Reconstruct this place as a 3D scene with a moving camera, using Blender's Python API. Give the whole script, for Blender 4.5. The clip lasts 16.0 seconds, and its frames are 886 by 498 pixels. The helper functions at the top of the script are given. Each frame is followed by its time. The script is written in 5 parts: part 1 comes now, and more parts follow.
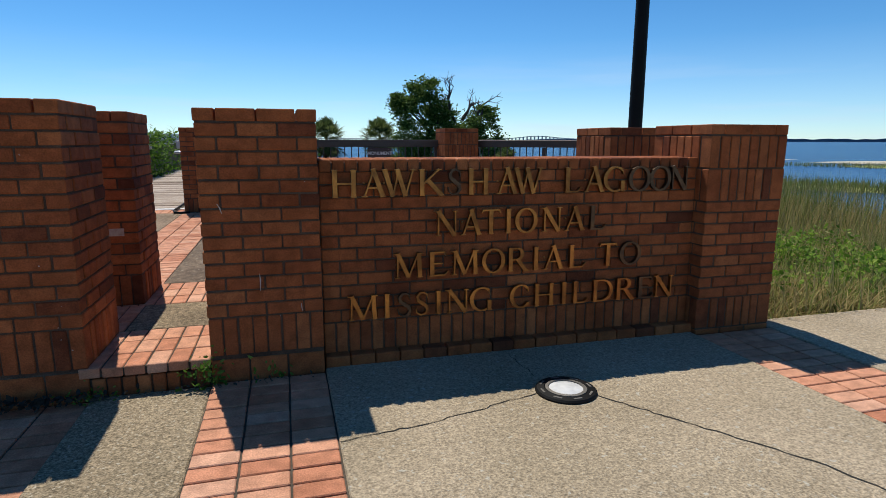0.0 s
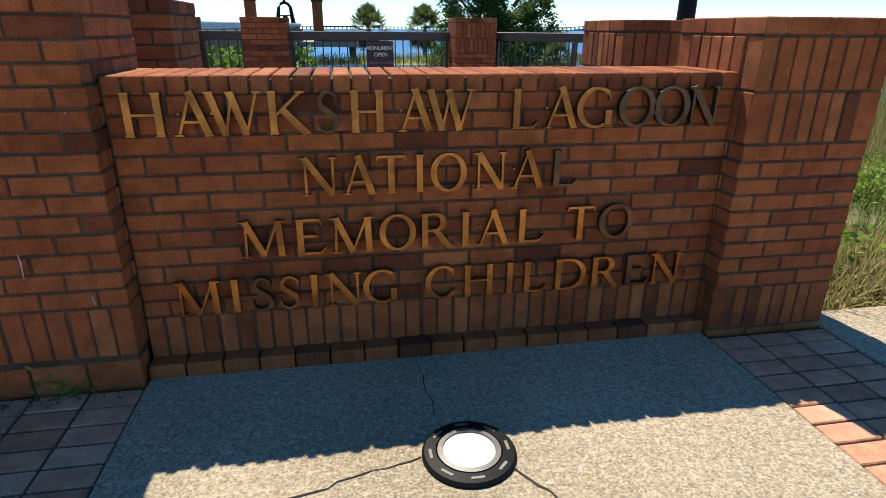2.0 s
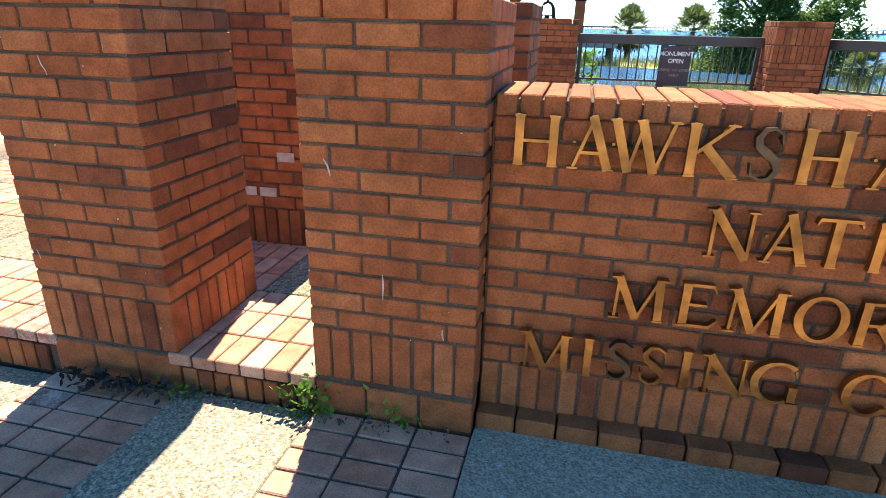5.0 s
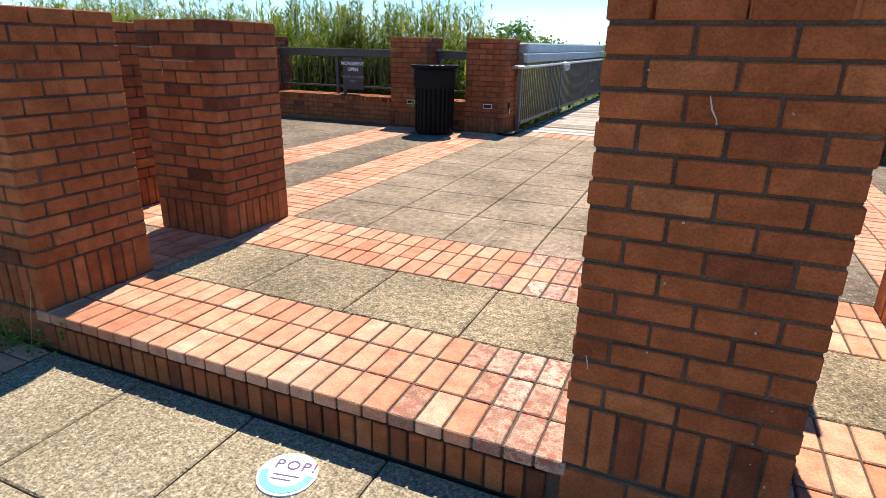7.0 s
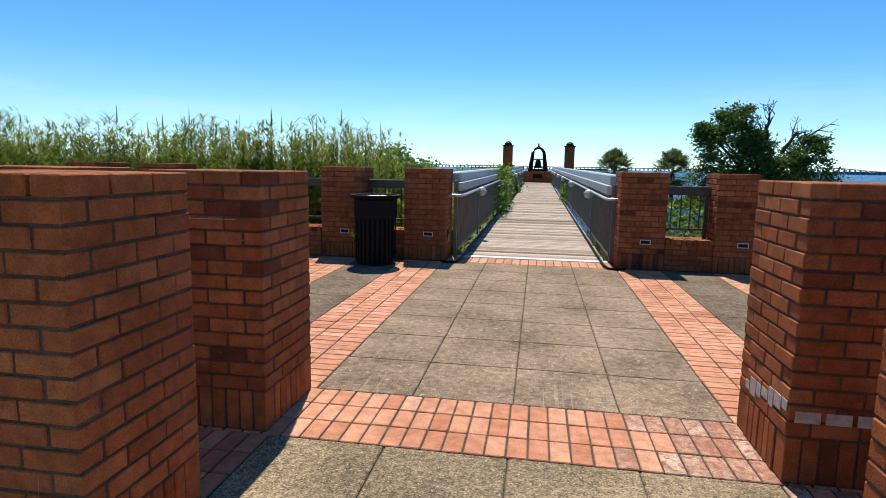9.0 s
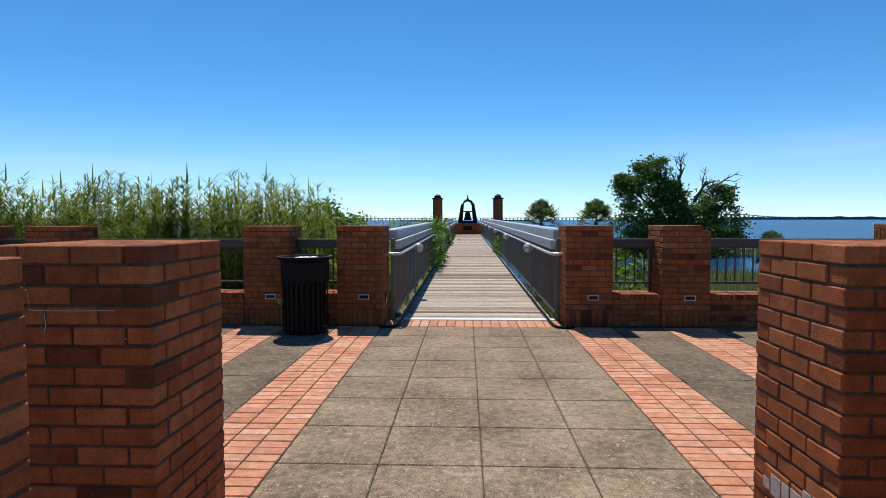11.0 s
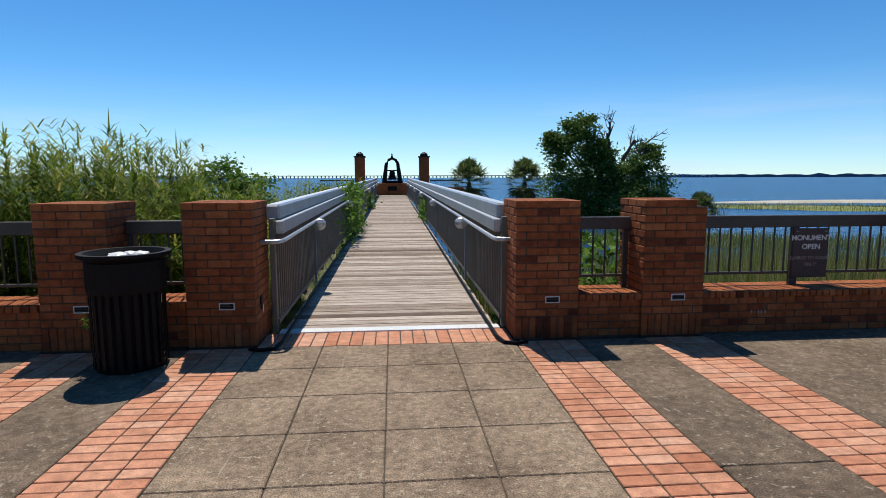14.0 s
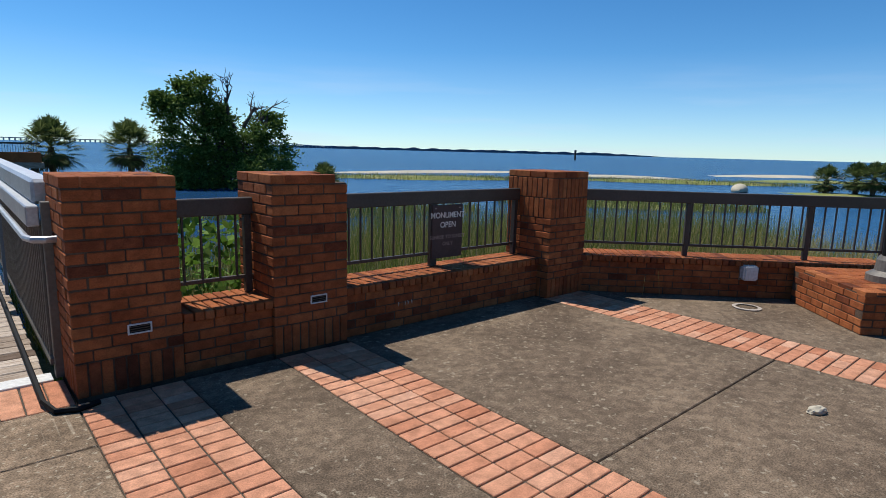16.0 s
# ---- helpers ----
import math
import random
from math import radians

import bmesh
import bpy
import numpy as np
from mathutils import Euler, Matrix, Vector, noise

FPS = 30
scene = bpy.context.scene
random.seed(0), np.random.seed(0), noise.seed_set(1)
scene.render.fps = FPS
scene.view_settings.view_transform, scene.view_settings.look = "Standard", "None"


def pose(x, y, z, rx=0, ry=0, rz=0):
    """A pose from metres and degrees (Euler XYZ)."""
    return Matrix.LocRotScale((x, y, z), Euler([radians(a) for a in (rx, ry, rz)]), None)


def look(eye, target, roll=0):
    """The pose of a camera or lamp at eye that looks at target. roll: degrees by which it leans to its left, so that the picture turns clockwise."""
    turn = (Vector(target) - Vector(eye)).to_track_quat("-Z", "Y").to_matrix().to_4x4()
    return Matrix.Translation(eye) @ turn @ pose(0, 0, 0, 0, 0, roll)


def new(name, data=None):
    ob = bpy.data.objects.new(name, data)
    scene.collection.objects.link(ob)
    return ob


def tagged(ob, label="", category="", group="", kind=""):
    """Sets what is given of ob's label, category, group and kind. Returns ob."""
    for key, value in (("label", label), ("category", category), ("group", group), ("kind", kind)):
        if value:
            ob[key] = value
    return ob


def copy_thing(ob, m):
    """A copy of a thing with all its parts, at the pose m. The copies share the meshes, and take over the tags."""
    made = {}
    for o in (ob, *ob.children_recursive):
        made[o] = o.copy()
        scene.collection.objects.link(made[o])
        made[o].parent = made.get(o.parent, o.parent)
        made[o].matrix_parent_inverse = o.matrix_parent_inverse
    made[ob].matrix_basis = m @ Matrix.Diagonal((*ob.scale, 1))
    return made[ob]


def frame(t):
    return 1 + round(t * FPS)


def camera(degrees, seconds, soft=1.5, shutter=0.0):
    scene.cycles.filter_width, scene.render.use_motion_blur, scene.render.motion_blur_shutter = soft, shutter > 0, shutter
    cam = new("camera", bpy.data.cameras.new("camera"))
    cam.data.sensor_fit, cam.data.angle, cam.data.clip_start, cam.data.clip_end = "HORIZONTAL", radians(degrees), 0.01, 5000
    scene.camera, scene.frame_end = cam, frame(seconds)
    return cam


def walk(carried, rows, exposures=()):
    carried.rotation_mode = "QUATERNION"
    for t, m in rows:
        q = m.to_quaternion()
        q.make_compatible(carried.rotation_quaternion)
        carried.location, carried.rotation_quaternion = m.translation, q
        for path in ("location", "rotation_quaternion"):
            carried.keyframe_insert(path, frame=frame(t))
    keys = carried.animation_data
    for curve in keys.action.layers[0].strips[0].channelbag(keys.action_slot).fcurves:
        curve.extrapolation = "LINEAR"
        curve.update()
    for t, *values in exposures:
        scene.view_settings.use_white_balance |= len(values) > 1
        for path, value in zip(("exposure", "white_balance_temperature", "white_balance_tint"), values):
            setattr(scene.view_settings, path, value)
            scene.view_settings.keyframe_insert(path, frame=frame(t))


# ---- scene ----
cam = camera(75.4, 16.0, soft=0.8)
METRES, EYE, TILT, LEAN, TURN = 9.92, 1.305, 0.0, 0.0, -15.3
ROWS = [
    (0.0, 0.0, 0.0, 0.0, 0.02, -10.7, -0.11),
    (0.5, 0.0188, 0.0401, 0.0021, 0.9, -12.48, -0.09),
    (1.0, 0.0434, 0.0702, 0.0014, 2.4, -15.16, -0.18),
    (1.5, 0.0573, 0.0976, -0.0007, 3.73, -18.2, -0.23),
    (2.0, 0.0665, 0.1193, 0.0051, 5.41, -20.98, -0.35),
    (2.5, 0.079, 0.1258, 0.005, 8.4, -23.32, -0.48),
    (3.0, 0.0811, 0.1278, 0.0047, 12.3, -25.04, -0.64),
    (5.5, -0.0365, 0.1398, 0.0083, 33.63, -20.56, -1.23),
    (6.0, -0.0803, 0.1269, 0.0055, 38.47, -20.42, -1.13),
    (6.5, -0.1234, 0.1188, 0.0015, 39.85, -20.05, -1.06),
    (7.0, -0.1697, 0.1173, 0.0053, 39.01, -19.34, -1.03),
    (7.5, -0.2115, 0.1089, 0.0021, 37.37, -18.93, -1.07),
    (8.0, -0.2501, 0.1074, 0.0019, 34.16, -17.54, -1.08),
    (8.5, -0.2799, 0.0986, 0.0079, 30.19, -14.31, -1.07),
    (9.0, -0.2971, 0.0913, 0.022, 24.68, -8.19, -1.05),
    (9.5, -0.3065, 0.0915, 0.0281, 19.99, -2.88, -0.96),
    (12.0, -0.3479, 0.2073, 0.0263, 17.45, -3.2, 0.18),
    (12.5, -0.3554, 0.2467, 0.0288, 17.58, -4.23, 0.19),
    (13.0, -0.366, 0.2817, 0.0422, 17.63, -5.97, 0.26),
    (13.5, -0.3766, 0.3174, 0.0403, 14.96, -6.83, 0.24),
    (14.0, -0.3731, 0.3596, 0.0404, 10.32, -7.12, 0.15),
    (14.5, -0.3633, 0.4036, 0.0403, -2.33, -7.22, -0.44),
    (15.0, -0.3533, 0.4422, 0.0417, -17.89, -6.63, -1.16),
    (15.5, -0.3464, 0.479, 0.04, -23.02, -7.73, -1.33),
    (16.0, -0.3486, 0.512, 0.0383, -25.66, -9.71, -1.49),
]
walk(cam, [(t, pose(0, 0, EYE, TILT, LEAN, TURN) @ pose(METRES * x, METRES * y, METRES * z, 90 + pitch, roll, yaw)) for t, x, y, z, yaw, pitch, roll in ROWS],
     [(0.0, 0.15, 6450, 10), (1.0, 0.30, 6600, 10), (1.5, 0.45, 6750, 10), (2.0, 0.85, 6650, 10), (2.5, 1.28, 6600, 10), (3.2, 1.25, 6650, 10),
      (5.3, 2.10, 6800, 10), (6.0, 1.83, 6750, 10), (6.5, 1.47, 6650, 10), (7.0, 1.09, 6550, 10), (7.5, 0.87, 6500, 10), (8.5, 0.67, 6500, 10),
      (9.0, 0.50, 6600, 10), (9.7, 0.33, 6500, 10), (12.0, 0.25, 6400, 10), (13.0, 0.20, 6400, 10), (16.0, 0.13, 6350, 10)])

# ---- light ----
SUN_WAY = Vector((0.165, -0.74, -1.365)).normalized()
world = bpy.data.worlds.new("sky")
scene.world = world
world.use_nodes = True
sky = world.node_tree.nodes.new("ShaderNodeTexSky")
sky.sky_type = "NISHITA"
sky.sun_disc = False
sky.sun_elevation = math.asin(-SUN_WAY.z)
sky.sun_rotation = math.atan2(-SUN_WAY.x, -SUN_WAY.y)
sky.air_density, sky.dust_density, sky.ozone_density = 1.0, 0.0, 2.5
sky.altitude = 2500
tone = world.node_tree.nodes.new("ShaderNodeHueSaturation")
tone.inputs["Saturation"].default_value = 1.17
tint = world.node_tree.nodes.new("ShaderNodeMix")
tint.data_type, tint.blend_type = "RGBA", "MULTIPLY"
tint.inputs[0].default_value = 1.0
tint.inputs[7].default_value = (0.8, 0.97, 1.05, 1)
world.node_tree.links.new(sky.outputs[0], tint.inputs[6])
world.node_tree.links.new(tint.outputs[2], tone.inputs["Color"])
# thin fair-weather cloud low over the bay
wn_, wl_ = world.node_tree.nodes, world.node_tree.links
way = wn_.new("ShaderNodeTexCoord")
squash = wn_.new("ShaderNodeMapping")
squash.inputs["Scale"].default_value = (1.6, 1.6, 16)
wl_.new(way.outputs["Generated"], squash.inputs["Vector"])
puff = wn_.new("ShaderNodeTexNoise")
puff.inputs["Scale"].default_value, puff.inputs["Detail"].default_value = 1.7, 6
wl_.new(squash.outputs[0], puff.inputs["Vector"])
soft = wn_.new("ShaderNodeMapRange")
soft.inputs[1].default_value, soft.inputs[2].default_value, soft.inputs[3].default_value, soft.inputs[4].default_value = 0.5, 0.75, 0.2, 0.6
wl_.new(puff.outputs[0], soft.inputs[0])
split = wn_.new("ShaderNodeSeparateXYZ")
wl_.new(way.outputs["Generated"], split.inputs[0])
low = wn_.new("ShaderNodeMapRange")
low.inputs[1].default_value, low.inputs[2].default_value, low.inputs[3].default_value, low.inputs[4].default_value = 0.03, 0.16, 1.0, 0.0
wl_.new(split.outputs["Z"], low.inputs[0])
both = wn_.new("ShaderNodeMath")
both.operation = "MULTIPLY"
wl_.new(soft.outputs[0], both.inputs[0])
wl_.new(low.outputs[0], both.inputs[1])
cloud = wn_.new("ShaderNodeMix")
cloud.data_type = "RGBA"
cloud.inputs[7].default_value = (5.3, 6.2, 7.7, 1)
wl_.new(both.outputs[0], cloud.inputs[0])
wl_.new(tone.outputs[0], cloud.inputs[6])
wl_.new(cloud.outputs[2], wn_["Background"].inputs[0])
world.node_tree.nodes["Background"].inputs[1].default_value = 0.11
sun = new("sun", bpy.data.lights.new("sun", "SUN"))
sun.data.energy, sun.data.angle, sun.data.color = 4.6, radians(0.6), (1.0, 0.94, 0.84)
sun.matrix_world = look((0, 0, 30), Vector((0, 0, 30)) + SUN_WAY)


# ---- materials ----
def mat(name, col, col2=None, rough=0.8, metal=0.0, scale=3.0, fine=60.0, grain=0.25, bump=0.25, tones=None, spots=None, stretch=(1, 1, 1), island=False, mid=0.0, mid_scale=26.0, scuffs=None):
    """A surface: two colours in large patches, fine grain, relief, and a tone per piece."""
    m = bpy.data.materials.new(name)
    m.use_nodes = True
    nt = m.node_tree
    n, l = nt.nodes, nt.links
    b = n["Principled BSDF"]
    b.inputs["Roughness"].default_value, b.inputs["Metallic"].default_value = rough, metal
    if rough >= 0.8:
        b.inputs["Specular IOR Level"].default_value = 0.15
    geo = n.new("ShaderNodeNewGeometry")
    mp = n.new("ShaderNodeMapping")
    mp.inputs["Scale"].default_value = stretch
    l.new(geo.outputs["Position"], mp.inputs["Vector"])

    def noise_tex(s, detail=4):
        t = n.new("ShaderNodeTexNoise")
        t.inputs["Scale"].default_value, t.inputs["Detail"].default_value = s, detail
        l.new(mp.outputs[0], t.inputs["Vector"])
        return t

    def mix(kind, fac, a, c):
        x = n.new("ShaderNodeMix")
        x.data_type, x.blend_type = "RGBA", kind
        for sock, v in ((x.inputs[0], fac), (x.inputs[6], a), (x.inputs[7], c)):
            if isinstance(v, (int, float)):
                sock.default_value = v
            elif isinstance(v, tuple):
                sock.default_value = (*v, 1)
            else:
                l.new(v, sock)
        return x.outputs[2]

    def ramp(src, lo, hi, a=(0, 0, 0), c=(1, 1, 1)):
        r = n.new("ShaderNodeValToRGB")
        r.color_ramp.elements[0].position, r.color_ramp.elements[1].position = lo, hi
        r.color_ramp.elements[0].color, r.color_ramp.elements[1].color = (*a, 1), (*c, 1)
        l.new(src, r.inputs[0])
        return r.outputs[0]

    big, small = noise_tex(scale), noise_tex(fine, 2)
    if tones:
        info = n.new("ShaderNodeNewGeometry" if island else "ShaderNodeObjectInfo")
        r = n.new("ShaderNodeValToRGB")
        r.color_ramp.interpolation = "LINEAR"
        while len(r.color_ramp.elements) < len(tones):
            r.color_ramp.elements.new(0.5)
        for e, (p, c) in zip(r.color_ramp.elements, tones):
            e.position, e.color = p, (*c, 1)
        l.new(info.outputs["Random Per Island" if island else "Random"], r.inputs[0])
        first = r.outputs[0]
        c = mix("MULTIPLY", ramp(big.outputs[0], 0.45, 0.7), first, col2 or (0.8, 0.8, 0.8))
    else:
        c = mix("MIX", ramp(big.outputs[0], 0.35, 0.68), col, col2 or tuple(v * 0.8 for v in col))
    c = mix("MULTIPLY", grain, c, ramp(small.outputs[0], 0.3, 0.7, (0.35, 0.35, 0.35), (1.35, 1.35, 1.35)))
    if mid:
        c = mix("MULTIPLY", mid, c, ramp(noise_tex(mid_scale, 6).outputs[0], 0.36, 0.64, (0.42, 0.42, 0.42), (1.32, 1.32, 1.32)))
    if spots:
        at, spot_col, width = spots
        sp = noise_tex(at, 5)
        c = mix("MIX", ramp(sp.outputs[0], width, width + 0.08), c, spot_col)
    if scuffs:
        # pale drag marks in two directions, broken up by a larger noise
        for turn, reach in ((7, 1.6), (-24, 2.4)):
            way_ = n.new("ShaderNodeMapping")
            way_.inputs["Rotation"].default_value = (0, 0, radians(turn))
            way_.inputs["Scale"].default_value = (44, reach * 0.35, 1)
            l.new(geo.outputs["Position"], way_.inputs["Vector"])
            t = n.new("ShaderNodeTexNoise")
            t.inputs["Scale"].default_value, t.inputs["Detail"].default_value = 1.0, 2
            l.new(way_.outputs[0], t.inputs["Vector"])
            patch = ramp(noise_tex(1.1 + 0.4 * reach, 3).outputs[0], 0.5, 0.62)
            c = mix("MIX", mix("MULTIPLY", 1.0, ramp(t.outputs[0], 0.64, 0.74, c=(0.4, 0.4, 0.4)), patch), c, scuffs)
    l.new(c, b.inputs["Base Color"])
    if bump:
        bp = n.new("ShaderNodeBump")
        bp.inputs["Strength"].default_value, bp.inputs["Distance"].default_value = bump, 0.01
        l.new(small.outputs[0], bp.inputs["Height"])
        l.new(bp.outputs[0], b.inputs["Normal"])
    return m


BRICK = mat("fired clay brick", (0.372, 0.121, 0.0558), (0.72, 0.68, 0.66), 0.82, scale=2.6, fine=170, grain=0.4, bump=0.4, mid=0.35, mid_scale=16.0,
            tones=[(0.0, (0.121, 0.0391, 0.0186)), (0.05, (0.205, 0.0614, 0.026)), (0.12, (0.298, 0.0884, 0.0316)), (0.75, (0.349, 0.109, 0.0372)), (1.0, (0.391, 0.138, 0.0512))],
            spots=(9.0, (0.465, 0.391, 0.335), 0.79))
BRICK_DARK = mat("dark burnt brick", (0.14, 0.0465, 0.0279), (0.7, 0.66, 0.64), 0.82, scale=2.6, fine=170, grain=0.4, bump=0.4, mid=0.35, mid_scale=16.0,
                 tones=[(0.0, (0.102, 0.0335, 0.0186)), (0.6, (0.149, 0.0465, 0.0223)), (1.0, (0.242, 0.0744, 0.0298))])
MORTAR = mat("brown-grey mortar", (0.116, 0.0791, 0.0558), (0.0651, 0.0428, 0.0307), 0.95, scale=7, fine=140, grain=0.5)
PAVER = mat("salmon clay paver", (0.504, 0.252, 0.168), (0.82, 0.78, 0.75), 0.8, scale=2.5, fine=150, grain=0.35, bump=0.35, mid=0.35, mid_scale=14.0,
            tones=[(0.0, (0.479, 0.197, 0.109)), (0.35, (0.563, 0.262, 0.155)), (0.8, (0.596, 0.298, 0.181)), (1.0, (0.622, 0.353, 0.235))],
            spots=(6.0, (0.42, 0.319, 0.252), 0.72))
PAVER_WORN = mat("worn red clay paver", (0.504, 0.252, 0.168), (0.82, 0.74, 0.7), 0.85, scale=5, fine=150, grain=0.6, bump=0.5, mid=0.5, mid_scale=22.0,
                 tones=[(0.0, (0.42, 0.218, 0.143)), (0.5, (0.487, 0.302, 0.218)), (1.0, (0.554, 0.395, 0.302))],
                 spots=(32.0, (0.319, 0.126, 0.084), 0.53))
BED = mat("dark joint sand", (0.109, 0.0882, 0.0672), (0.0672, 0.0546, 0.042), 0.95, scale=9, fine=150, grain=0.5)
CONC = mat("exposed aggregate concrete", (0.42, 0.34, 0.235), (0.323, 0.26, 0.172), 0.9, scale=1.3, fine=110, grain=0.7, bump=0.7, mid=0.3, mid_scale=45.0, spots=(38.0, (0.42, 0.386, 0.311), 0.62))
CONC_TAN = mat("tan aggregate concrete", (0.353, 0.281, 0.185), (0.26, 0.206, 0.13), 0.9, scale=1.3, fine=110, grain=0.9, bump=0.7, mid=0.5, mid_scale=45.0, spots=(60.0, (0.42, 0.37, 0.277), 0.6))
CONC_WARM = mat("ochre aggregate concrete", (0.361, 0.273, 0.168), (0.193, 0.147, 0.0924), 0.9, scale=1.9, fine=100, grain=1.0, bump=0.8, mid=0.7, mid_scale=34.0, spots=(80.0, (0.437, 0.37, 0.252), 0.61))
CONC_OLD = mat("weathered plaza concrete", (0.33, 0.24, 0.162), (0.193, 0.138, 0.091), 0.9, scale=2.2, fine=110, grain=0.8, bump=0.55, mid=0.5, mid_scale=20.0, spots=(34.0, (0.37, 0.311, 0.227), 0.6), scuffs=(0.462, 0.395, 0.294))
CONC_FIELD = mat("dark dirt-stained plaza concrete", (0.228, 0.168, 0.115), (0.129, 0.093, 0.064), 0.9, scale=1.4, fine=110, grain=0.8, bump=0.55, mid=0.5, mid_scale=17.0, spots=(30.0, (0.302, 0.252, 0.185), 0.61))
DARK_RAIL = mat("brown painted metal", (0.075, 0.06, 0.05), (0.055, 0.045, 0.038), 0.5, 0.3, fine=60, bump=0.05)
ALU = mat("weathered aluminium", (0.479, 0.487, 0.496), (0.409, 0.418, 0.435), 0.42, 0.55, fine=40, bump=0.05)
ALU_DULL = mat("dull bronze-grey aluminium", (0.17, 0.155, 0.135), (0.13, 0.118, 0.1), 0.5, 0.25, fine=40, bump=0.05)
DECK = mat("silvered deck board", (0.34, 0.31, 0.28), (0.6, 0.52, 0.47), 0.88, scale=3, fine=14, grain=0.5, bump=0.3, stretch=(1, 14, 6),
           tones=[(0, (0.14, 0.1, 0.075)), (0.2, (0.29, 0.23, 0.18)), (0.55, (0.43, 0.36, 0.295)), (1, (0.57, 0.49, 0.415))])
BLACK = mat("black powder-coated steel", (0.004, 0.004, 0.0045), (0.007, 0.007, 0.007), 0.55, 0.0, fine=40, bump=0.05)
BLACK.node_tree.nodes["Principled BSDF"].inputs["Specular IOR Level"].default_value = 0.15
WHITE = mat("white plastic", (0.652, 0.652, 0.635), (0.574, 0.574, 0.548), 0.5, fine=40, bump=0.03)
BRONZE = mat("weathered bronze", (0.435, 0.204, 0.0609), (0.174, 0.0827, 0.0305), 0.32, 0.9, scale=9, fine=50, bump=0.1)
BRONZE_DARK = mat("tarnished dark bronze", (0.148, 0.087, 0.0478), (0.0522, 0.0391, 0.0305), 0.42, 0.8, scale=9, fine=50, bump=0.1)
SIGN_BROWN = mat("brown sign board", (0.055, 0.03, 0.027), (0.075, 0.045, 0.04), 0.6, fine=30, bump=0.03)
SIGN_TEXT = mat("cream sign lettering", (0.8, 0.76, 0.7), (0.62, 0.56, 0.5), 0.6, fine=30, bump=0)
SIGN_FADED = mat("faded sign lettering", (0.33, 0.25, 0.22), (0.22, 0.16, 0.14), 0.6, fine=30, bump=0)
SAND = mat("pale sand", (0.539, 0.487, 0.392), (0.435, 0.392, 0.296), 0.95, scale=0.6, fine=20)
SOIL = mat("dry sandy soil", (0.2, 0.17, 0.1), (0.1, 0.13, 0.04), 0.95, scale=0.8, fine=30, grain=0.6)
MARSH = mat("marsh turf", (0.19, 0.24, 0.06), (0.28, 0.26, 0.1), 0.95, scale=0.5, fine=12, grain=0.6)
BARK = mat("grey bark", (0.1, 0.08, 0.065), (0.06, 0.05, 0.04), 0.95, scale=6, fine=40, grain=0.6)
DEADWOOD = mat("grey dead wood", (0.09, 0.075, 0.062), (0.055, 0.045, 0.038), 0.95, fine=40)
CRACK = mat("dark crack", (0.045, 0.04, 0.033), None, 0.95, bump=0)
LENS = mat("milky lamp glass", (0.679, 0.679, 0.661), (0.592, 0.592, 0.574), 0.25, fine=20, bump=0.02)
STAIN = mat("white lime stain", (0.479, 0.435, 0.392), (0.348, 0.287, 0.244), 0.9, scale=30, fine=120)
TEAL = mat("teal paint", (0.12, 0.42, 0.47), (0.2, 0.5, 0.55), 0.7, fine=40, bump=0)
PURPLE = mat("purple lettering paint", (0.12, 0.06, 0.16), None, 0.7, bump=0)


def leaf_mat(name, tones, through_=0.35):
    m = mat(name, tones[0][1], (0.75, 0.8, 0.7), 0.55, scale=1.2, fine=9, grain=0.3, bump=0, tones=tones, island=True)
    m.node_tree.nodes["Principled BSDF"].inputs["Specular IOR Level"].default_value = 0.15
    m.node_tree.nodes["Principled BSDF"].inputs["Roughness"].default_value = 0.7
    nt = m.node_tree
    tr = nt.nodes.new("ShaderNodeBsdfTranslucent")
    mx = nt.nodes.new("ShaderNodeMixShader")
    mx.inputs[0].default_value = through_
    bs = nt.nodes["Principled BSDF"]
    src = bs.inputs["Base Color"].links[0].from_socket
    nt.links.new(src, tr.inputs[0])
    nt.links.new(bs.outputs[0], mx.inputs[1])
    nt.links.new(tr.outputs[0], mx.inputs[2])
    nt.links.new(mx.outputs[0], nt.nodes["Material Output"].inputs[0])
    return m


REED = leaf_mat("reed leaves", [(0, (0.065, 0.12, 0.01)), (0.5, (0.165, 0.235, 0.02)), (0.85, (0.3, 0.34, 0.05)), (1, (0.44, 0.35, 0.1))], 0.45)
DRY = leaf_mat("dry grass", [(0, (0.28, 0.21, 0.08)), (0.6, (0.46, 0.36, 0.16)), (0.85, (0.34, 0.32, 0.1)), (1, (0.2, 0.26, 0.05))], 0.4)
GRASS = leaf_mat("marsh grass", [(0, (0.1, 0.15, 0.025)), (0.5, (0.18, 0.21, 0.05)), (0.75, (0.28, 0.26, 0.1)), (1, (0.4, 0.33, 0.17))])
OAK = leaf_mat("oak foliage", [(0, (0.055, 0.1, 0.018)), (0.6, (0.115, 0.18, 0.035)), (1, (0.2, 0.28, 0.07))], 0.4)
SHRUB = leaf_mat("shrub foliage", [(0, (0.07, 0.14, 0.018)), (0.6, (0.13, 0.24, 0.035)), (1, (0.22, 0.34, 0.07))])
WEEDY = leaf_mat("bright bank weeds", [(0, (0.1, 0.19, 0.02)), (0.5, (0.19, 0.31, 0.035)), (0.9, (0.3, 0.4, 0.07)), (1, (0.42, 0.4, 0.15))], 0.45)
PALM = leaf_mat("palm fronds", [(0, (0.045, 0.07, 0.02)), (0.6, (0.1, 0.135, 0.04)), (1, (0.2, 0.23, 0.08))], 0.35)
